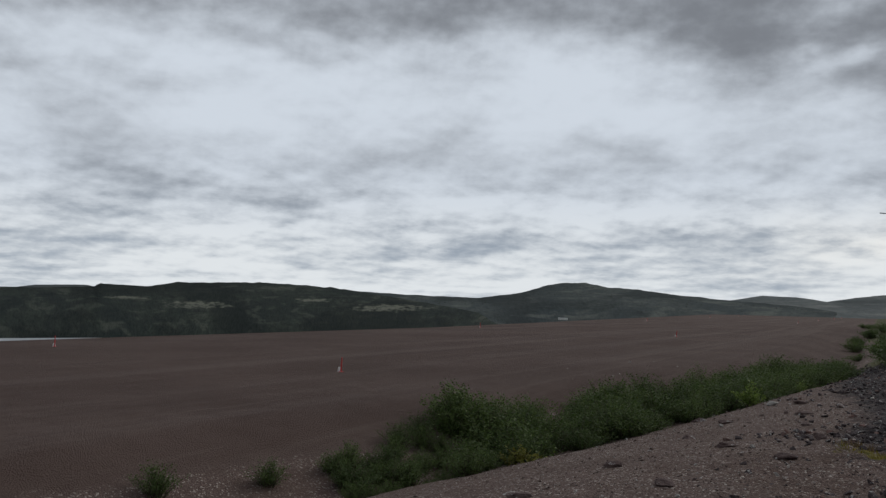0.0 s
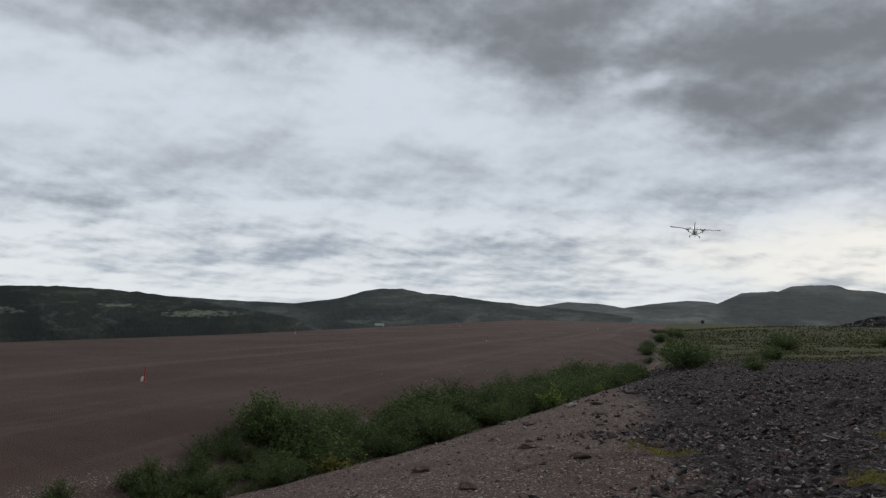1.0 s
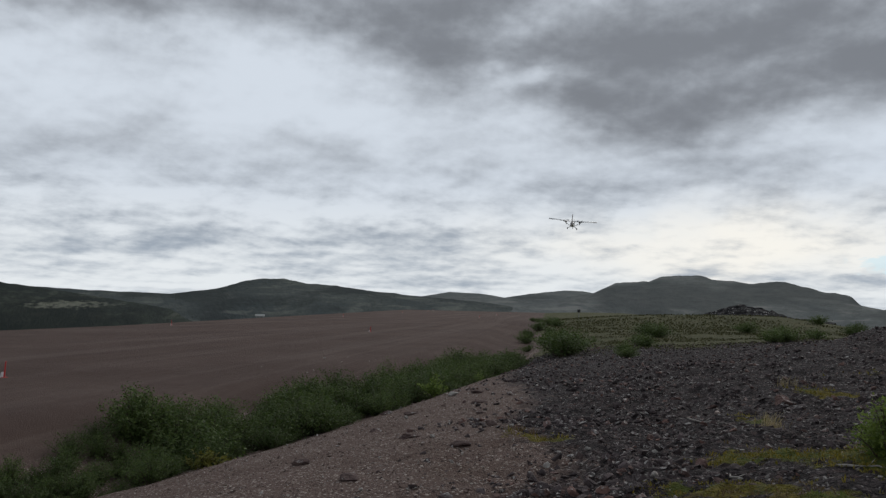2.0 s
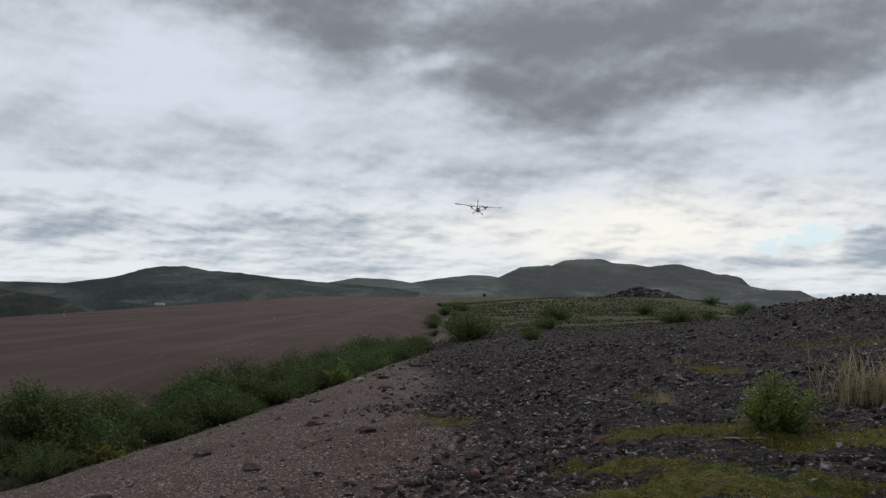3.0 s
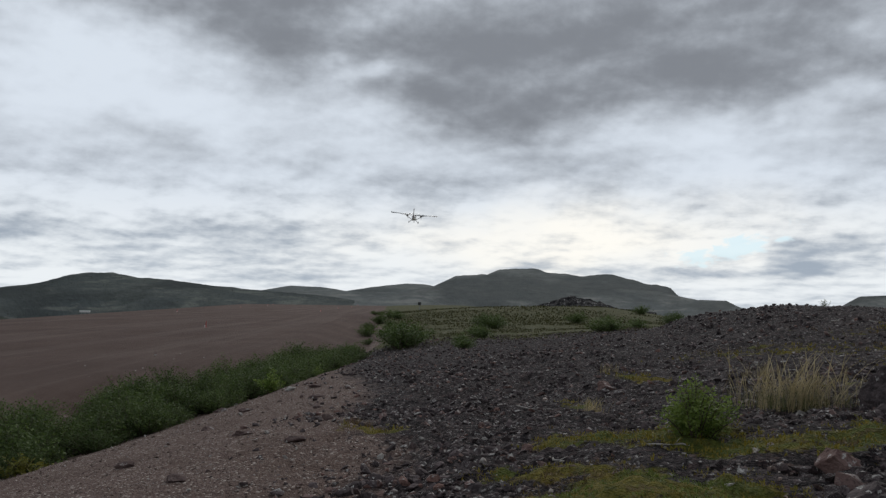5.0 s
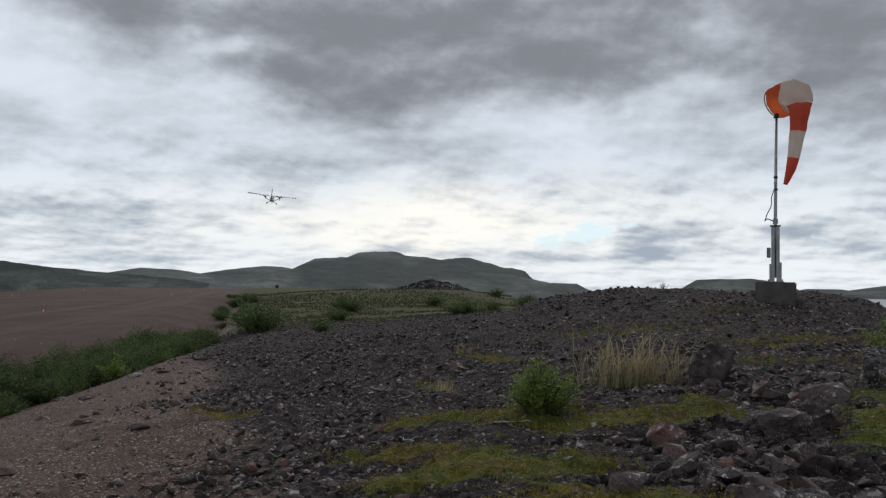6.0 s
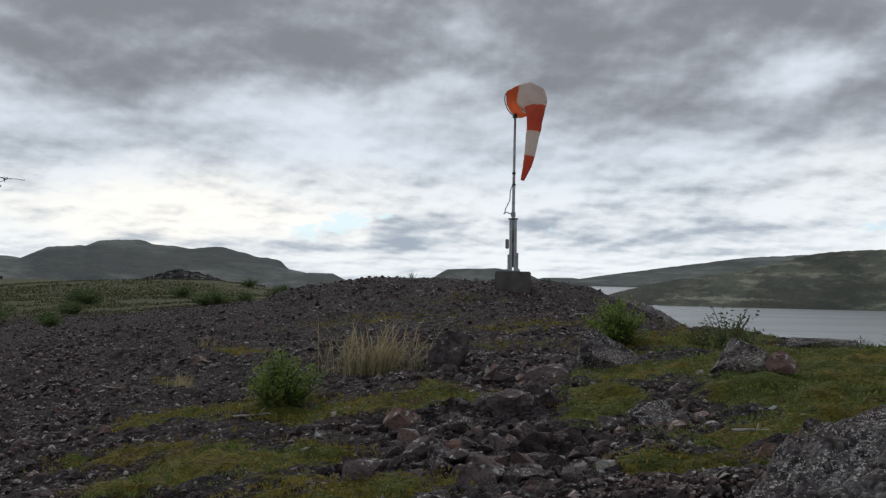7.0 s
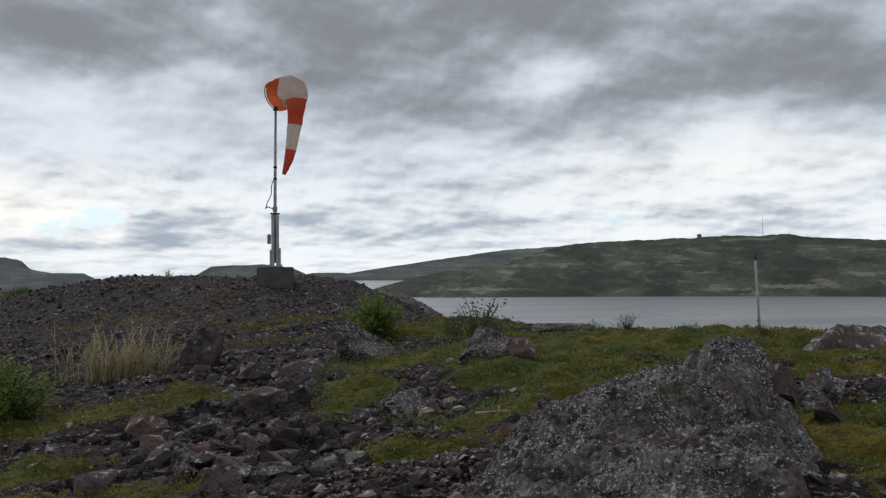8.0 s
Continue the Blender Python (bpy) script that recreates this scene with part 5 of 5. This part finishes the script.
def leaf_cloud(seed, tall, wide, twigs, leaves, size, mat, name, lean=0.35, slim=1.0):
    """Foliage on arching twigs, and the stems that carry it."""
    rnd = random.Random(seed)
    verts, faces, n = [], [], 0
    stems = bmesh.new()
    for _ in range(twigs):
        a, r = rnd.uniform(0, math.tau), math.sqrt(rnd.random())
        lobe = 0.95 + 0.16 * math.sin(2 * a + seed) + 0.12 * math.sin(3 * a + 2.3 * seed)
        reach = wide * r * rnd.uniform(0.65, 1.2) * lobe
        top = tall * (1 - 0.5 * r * r) * rnd.uniform(0.55, 1.06) * (0.62 + 0.38 * lobe)
        foot = Vector((math.cos(a) * reach * 0.25, math.sin(a) * reach * 0.25, -0.05))
        tip = Vector((math.cos(a) * reach, math.sin(a) * reach, top))
        bow = Vector((math.cos(a), math.sin(a), 0)) * -0.12 * wide
        path = [foot.lerp(tip, f) + bow * math.sin(f * math.pi) for f in (0, 0.35, 0.7, 1.0)]
        if len(verts) // leaves % 2 == 0:
            tube(stems, path, [0.012 * tall + 0.004, 0.008 * tall + 0.003, 0.005, 0.003], 3)
        for _ in range(leaves):
            f = 0.22 + 0.8 * rnd.random() ** 0.8
            p = foot.lerp(tip, min(f, 1)) + bow * math.sin(min(f, 1) * math.pi)
            near = 0.085 * wide * (1.15 - 0.6 * min(f, 1))
            p += Vector((rnd.gauss(0, 1), rnd.gauss(0, 1), max(-1.5, min(0.9, rnd.gauss(0, 0.8))))) * near
            p.z = max(p.z, 0.01)
            m = np.array(Euler((rnd.uniform(-0.5, 1.2), rnd.uniform(-0.8, 0.8), rnd.uniform(0, 6.28))).to_matrix())
            s = size * rnd.uniform(0.6, 1.3)
            verts.append((LEAF * (s * slim, s, s)) @ m.T + np.array(p))
            faces.append((n, n + 1, n + 2, n + 3))
            n += 4
    return link_mesh("branchwork", stems, "bark"), raw("foliage", np.concatenate(verts), faces, mat)


def bush_kind(name, label, category, group, seed, *shape):
    stems, foliage = leaf_cloud(seed, *shape, name)
    b = tagged(holder(name, 0, 0, 0), label, category, group)
    for ob in (new("branchwork", stems), new("foliage", foliage)):
        ob.parent = b
    return b


def plant(kind, x, y, scale=1.0, turn=None, used=set()):
    m = pose(x, y, ground_at(x, y) - 0.02, 0, 0, random.uniform(0, 360) if turn is None else turn)
    if kind not in used:
        used.add(kind)
        kind.matrix_basis = m @ Matrix.Scale(scale, 4)
        return kind
    return copy_thing(kind, m @ Matrix.Scale(scale / kind.scale[0], 4))


WILLOW = "dense dark green willow shrub growing in the ditch"
willows = [bush_kind("willow_shrub", WILLOW, "shrub", "willow thicket in the ditch", 100 + k, 0.95 + 0.1 * k, 1.05, 105, 30, 0.072, "willow") for k in range(5)]
rnd = random.Random(21)
for k in range(210):
    u = 11.0 + 27.5 * (k / 210) + rnd.uniform(-0.5, 0.5)
    half = 1.15 if u > 14 else 0.8
    s = rnd.uniform(-1.7, 0.5) * half - (0.3 if u < 16 else 0.0)
    x, y = xy(u, float(ditch_line(u)) + s)
    plant(willows[rnd.randrange(5)], x, y, rnd.uniform(0.5, 1.0) * (0.42 if u < 13 else 0.58 if u < 14.6 else 0.95))
for u, s, k in [(12.6, 0.2, 0.45), (13.6, -2.0, 0.4), (14.4, -2.2, 0.4), (15.2, -2.0, 0.6), (14.0, 0.3, 0.5), (15.6, 0.5, 0.5), (16.6, -2.2, 0.7), (17.8, -1.9, 0.7), (8.3, -1.9, 0.4), (10.1, -1.6, 0.36), (11.2, -0.8, 0.5), (11.9, -1.6, 0.4), (6.6, -1.4, 0.4), (12.4, -1.3, 0.4), (13.0, -1.6, 0.42), (7.4, -1.0, 0.35)]:
    x, y = xy(u, float(ditch_line(u)) + s)
    plant(willows[1 if k > 0.45 else 3], x, y, k)

ROUND = "rounded dark green willow bush on the stony shoulder"
rounds = [bush_kind("round_bush", ROUND, "shrub", "bushes beside the airstrip", 200 + k, 0.85, 1.05, 95, 28, 0.076, "willow") for k in range(3)]
for x, y, k in [(-20.4, 30.2, 1.55), (-21.6, 31.9, 1.6), (-22.6, 33.4, 1.3), (-15.9, 27.7, 0.62), (-17.0, 29.5, 0.7), (-13.6, 37.8, 1.0), (-14.4, 38.3, 0.9), (-26.9, 51.1, 1.3), (-28.6, 53.0, 1.4), (-41.0, 55.6, 1.3),
                (-24.0, 37.0, 0.8), (-19.6, 36.0, 0.9), (-21.0, 38.0, 0.9), (-47, 66, 1.3), (-52, 75, 1.4), (-49, 72, 1.2), (-26, 64, 1.3), (-22, 60, 1.2), (-29, 90, 1.5), (-24, 86, 1.4), (-20, 70, 1.2), (-30.5, 57.5, 1.2), (-32, 47, 0.9), (-17, 52, 1.0)]:
    plant(rounds[rnd.randrange(3)], x, y, k * rnd.uniform(0.85, 1.0))

for k in range(16):
    u = 44 + 4.6 * k
    x, y = xy(u, float(ditch_line(u)) + rnd.uniform(-0.6, 2.6))
    plant(rounds[rnd.randrange(3)], x, y, rnd.uniform(0.5, 0.85))

small = bush_kind("small_bush", "small bright green bush at the edge of the gravel bank", "shrub", "", 301, 0.55, 0.42, 40, 22, 0.06, "fresh")
plant(small, -15.6, 16.8, 1.2)
plant(small, -18.6, 22.4, 0.8)
yellow = bush_kind("yellow_bush", "small yellowing leafy bush beside the ditch", "shrub", "", 302, 0.45, 0.45, 34, 18, 0.07, "yellow_leaf")
plant(yellow, -12.7, 7.9, 0.9)
plant(bush_kind("leafy_bush", "bright green leafy bush growing among moss and stones", "shrub", "", 303, 0.68, 0.43, 170, 34, 0.038, "mid_leaf"), -2.2, 8.1, 1.0)
plant(bush_kind("dwarf_willow", "dark green dwarf willow on the windsock mound", "shrub", "", 304, 0.62, 0.40, 110, 36, 0.045, "mid_leaf"), 1.52, 11.8, 1.2)
twiggy = bush_kind("twiggy_bush", "sparse twiggy green bush on the mound's edge", "shrub", "bushes along the lake edge", 305, 0.62, 0.36, 40, 16, 0.04, "willow")
plant(twiggy, 2.75, 10.9, 1.25)
plant(twiggy, -3.1, 25.8, 0.5)
plant(twiggy, -1.1, 25.6, 0.45)
for x, y, k in [(2.95, 10.7, 0.7), (2.5, 11.2, 0.6), (4.5, 8.5, 0.42), (4.3, 9.6, 0.5), (4.0, 9.9, 0.45), (5.0, 9.2, 0.4), (3.7, 10.3, 0.4), (5.35, 8.4, 0.35)]:
    plant(twiggy, x, y, k)


def blades(seed, count, wide, deep, tall, thick, mat, bend=0.5, heads=False):
    rnd = random.Random(seed)
    verts, faces = [], []
    for _ in range(count):
        cx, cy = rnd.gauss(0, wide * 0.5), rnd.gauss(0, deep * 0.5)
        a, h = rnd.uniform(0, math.tau), tall * rnd.uniform(0.45, 1.1)
        out = bend * h * rnd.uniform(0.1, 0.8)
        side = np.array([-math.sin(a), math.cos(a), 0]) * thick * rnd.uniform(0.7, 1.3)
        n = len(verts)
        for f in (0.0, 0.4, 0.75, 1.0):
            p = np.array([cx + math.cos(a) * out * f * f + 0.10 * h * f * f, cy + math.sin(a) * out * f * f, h * f * (1 - 0.12 * f) - 0.03])
            w = side * (1 - 0.75 * f)
            if heads and f == 0.75:
                w = side * 1.6
            verts += [p - w, p + w]
        faces += [(n + k, n + k + 1, n + k + 3, n + k + 2) for k in (0, 2, 4)]
    return raw("grass_growth", np.array(verts), faces, mat)


def grass_tuft(x, y, label, sets, z=0.0):
    t = tagged(holder("grass_tuft", x, y, ground_at(x, y) + z), label, "grass")
    for data in sets:
        tagged(new("grass_growth", data), kind="stuff").parent = t
    return t


grass_tuft(-1.62, 10.4, "tall dry straw-coloured grass tuft with green shoots", [blades(1, 330, 0.62, 0.30, 0.34, 0.003, "green_grass", 1.0), blades(2, 260, 0.60, 0.30, 0.48, 0.003, "straw", 1.1, True), blades(3, 110, 0.66, 0.28, 0.80, 0.0028, "straw", 0.9, True)])
grass_tuft(-4.1, 10.3, "small bleached dead grass tuft among stones", [blades(4, 80, 0.16, 0.12, 0.24, 0.004, "straw", 0.8)])
grass_tuft(-5.8, 15.6, "small dry grass tuft on rubble", [blades(5, 60, 0.2, 0.15, 0.26, 0.004, "straw", 0.7)])
grass_tuft(-7.3, 9.5, "low brownish grass tuft on the gravel", [blades(6, 160, 0.22, 0.15, 0.14, 0.005, "moss_red", 0.9)])
grass_tuft(-2.6, 13.6, "dry grass tuft on the mound", [blades(7, 60, 0.2, 0.15, 0.28, 0.004, "straw", 0.7)])


def branch(x, y, label, seed, length, turn, rise=0.03):
    rnd = random.Random(seed)
    path, p = [], Vector((-length / 2, 0, 0))
    for k in range(8):
        path.append(p.copy())
        p += Vector((length / 7, rnd.uniform(-0.13, 0.13) * length, rnd.uniform(-0.03, 0.04) * length))
    bm = bmesh.new()
    tube(bm, path, [0.010, 0.011, 0.010, 0.009, 0.008, 0.006, 0.005, 0.002], 7)
    tube(bm, [path[3], path[3] + Vector((0.06, 0.08, 0.05)) * (length * 2)], [0.006, 0.002], 6)
    ob = tagged(new("dead_branch", link_mesh("dead_branch", bm, "driftwood", True)), label, "branch")
    ob.matrix_basis = pose(x, y, ground_at(x, y) + rise, 0, 0, turn)


branch(-2.25, 7.65, "bleached dead branch lying on moss", 1, 0.55, 20)
branch(-3.3, 7.35, "bleached crooked twig on stones", 2, 0.4, -30)
branch(1.75, 5.95, "bleached branch sticking out of moss", 3, 0.4, 15, 0.05)
branch(-5.2, 11.0, "thin bleached branch on rubble", 4, 0.6, 10)
branch(1.5, 18.0, "bleached branch on the windsock mound", 5, 0.7, 35, 0.06)
branch(-2.3, 21.0, "bleached root standing up on the mound", 6, 0.6, 80, 0.1)
branch(-1.2, 21.3, "weathered board-like branch before the concrete block", 7, 0.9, 5, 0.04)


def shoots():
    """Moss, crowberry and heath as countless short shoots."""
    rnd = random.Random(9)
    x, y, z, d = scatter(rnd, 52000, 3.4, 24, -50, 47, lambda x, y: step(moss_field(x, y), 0.22, 0.6))
    tint = fbm(x, y, 1.3, 3, 77)
    green = bump(x, y, 4.0, 8.5, 3.6, 4.2) + bump(x, y, 1.3, 6.8, 1.0, 1.6) + bump(x, y, -1.9, 5.9, 0.7, 0.7) + bump(x, y, 3.65, 4.4, 1.1, 1.1) + bump(x, y, 4.9, 7.3, 1.0, 0.6)
    sets = {"moss": [], "moss_green": [], "moss_red": []}
    for k in range(len(x)):
        if green[k] + tint[k] * 0.8 > 0.55:
            kind = "moss_green"
        else:
            kind = "moss_red" if tint[k] > 0.16 else "moss"
        sets[kind].append((x[k], y[k], z[k] + 0.05, d[k]))
    names = {"moss": ("moss", "yellow-green moss cushions between the stones"), "moss_green": ("crowberry_mat", "low green crowberry and grass mat"), "moss_red": ("heath_mat", "brownish low heath shoots")}
    for kind, rows in sets.items():
        verts, faces = [], []
        for px, py, pz, pd in rows:
            s = 0.0095 * (0.5 + pd * 0.10)
            for _ in range(4):
                m = np.array(Euler((rnd.uniform(0.2, 1.3), 0, rnd.uniform(0, 6.28))).to_matrix())
                n = len(verts)
                k = s * rnd.uniform(0.7, 1.8)
                verts.extend(((LEAF * (k * 1.2, k * 2.4, k * 2)) @ m.T + (px + rnd.uniform(-s, s) * 2, py + rnd.uniform(-s, s) * 2, pz - 0.012)).tolist())
                faces.append((n, n + 1, n + 2, n + 3))
        if rows:
            tagged(new(names[kind][0], raw(names[kind][0], np.array(verts), faces, kind)), names[kind][1], "moss", kind="stuff")


shoots()


def heath_growth():
    """Low heath and grass on the shoulder and knoll beyond the stones, as leafy tufts."""
    rnd = random.Random(15)

    def chance(x, y):
        u, w = uw(x, y)
        s = w - ditch_line(u)
        return step(u + 5 * fbm(x, y, 5.0, 3, 51), 33, 42) * step(s, 0.5, 3.0) * step(fbm(x, y, 3.5, 3, 53), -0.25, 0.2)

    x, y, z, d = scatter(rnd, 60000, 30, 135, -44, -10, chance)
    verts, faces = [], []
    for k in range(len(x)):
        s = 0.0011 * d[k] * rnd.uniform(0.5, 1.4)
        for _ in range(3):
            m = np.array(Euler((rnd.uniform(0.3, 1.4), 0, rnd.uniform(0, 6.28))).to_matrix())
            n = len(verts)
            verts.extend(((LEAF * (s * 1.6, s * 1.5, s)) @ m.T + (x[k], y[k], z[k] - 0.02)).tolist())
            faces.append((n, n + 1, n + 2, n + 3))
    tagged(new("heath_growth", raw("heath_growth", np.array(verts), faces, "heath_leaf")), "olive green heath and grass on the knoll", "heath", kind="stuff")


heath_growth()


def pale_stones():
    rnd = random.Random(18)
    x, y, z, d = scatter(rnd, 2600, 3.6, 34, -55, 46, lambda x, y: 0.35 + 0.65 * rubble_field(x, y))
    items = [(rnd.randrange(len(STONES)), np.array([x[k], y[k], z[k] + 0.02]), min(0.011 * math.exp(rnd.gauss(0.0, 0.55)) * (0.7 + d[k] * 0.06), 0.06), rotation(rnd, 0.6)) for k in range(len(x))]
    tagged(new("pale_stones", joined("pale_stones", items, STONES, "white_rock")), "scattered small whitish stones and bleached chips", "stones", kind="stuff")


pale_stones()


def pale_chips():
    """Beds of pale and rusty splinters beside the ledge and below the moss."""
    rnd = random.Random(27)
    beds = [(1.25, 4.35, 0.45, 0.5), (0.9, 4.1, 0.5, 0.4), (-2.8, 6.5, 0.35, 0.35), (4.9, 6.6, 0.9, 0.45), (1.05, 6.6, 0.45, 0.5), (-1.3, 7.3, 0.6, 0.25), (6.2, 8.2, 1.6, 0.6), (4.2, 5.6, 0.5, 0.5)]
    x, y, z, d = scatter(rnd, 60000, 3.4, 11, -34, 46, lambda x, y: np.clip(sum(bump(x, y, *b) for b in beds), 0, 0.75))
    items = [(rnd.randrange(len(SHARDS)), np.array([x[k], y[k], z[k] + 0.012]), 0.014 * math.exp(rnd.gauss(0, 0.6)) * (0.6 + d[k] * 0.05), rotation(rnd, 0.8)) for k in range(len(x))]
    tagged(new("rock_chips", joined("rock_chips", items, SHARDS, "chips")), "pale and rusty rock splinters beside the outcrop", "stones", kind="stuff")


pale_chips()


def far_scrub():
    """Scrub and dwarf birch on the hills, the knoll and the far bank."""
    rnd = random.Random(12)
    items = []
    for label, grid, mat in tops:
        count = {"hill_near": 3200, "hill_mid": 3000, "hill_strip_hazed": 2000, "hill_far_hazed": 0}[mat]
        rows, cols = grid.shape[:2]
        for _ in range(count):
            i, j = rnd.randrange(1, 46), rnd.randrange(cols - 1)
            p = grid[i, j] * (1 - (f := rnd.random())) + grid[min(i + 1, rows - 1), j + 1] * f
            if p[2] < WATER + 1.5:
                continue
            if value_noise(np.array([p[0] / 90]), np.array([p[1] / 90]), 5)[0] < -0.08:
                continue
            far = math.hypot(p[0], p[1])
            size = far * 0.0006 * rnd.uniform(0.5, 1.3)
            items.append((rnd.randrange(len(STONES)), p + (0, 0, size * 0.2), size, rotation(rnd, 0.3)))
    tagged(new("hill_scrub", joined("hill_scrub", items, STONES, "far_leaf")), "dark scrub scattered over the far hillsides", "scrub", kind="stuff")


far_scrub()
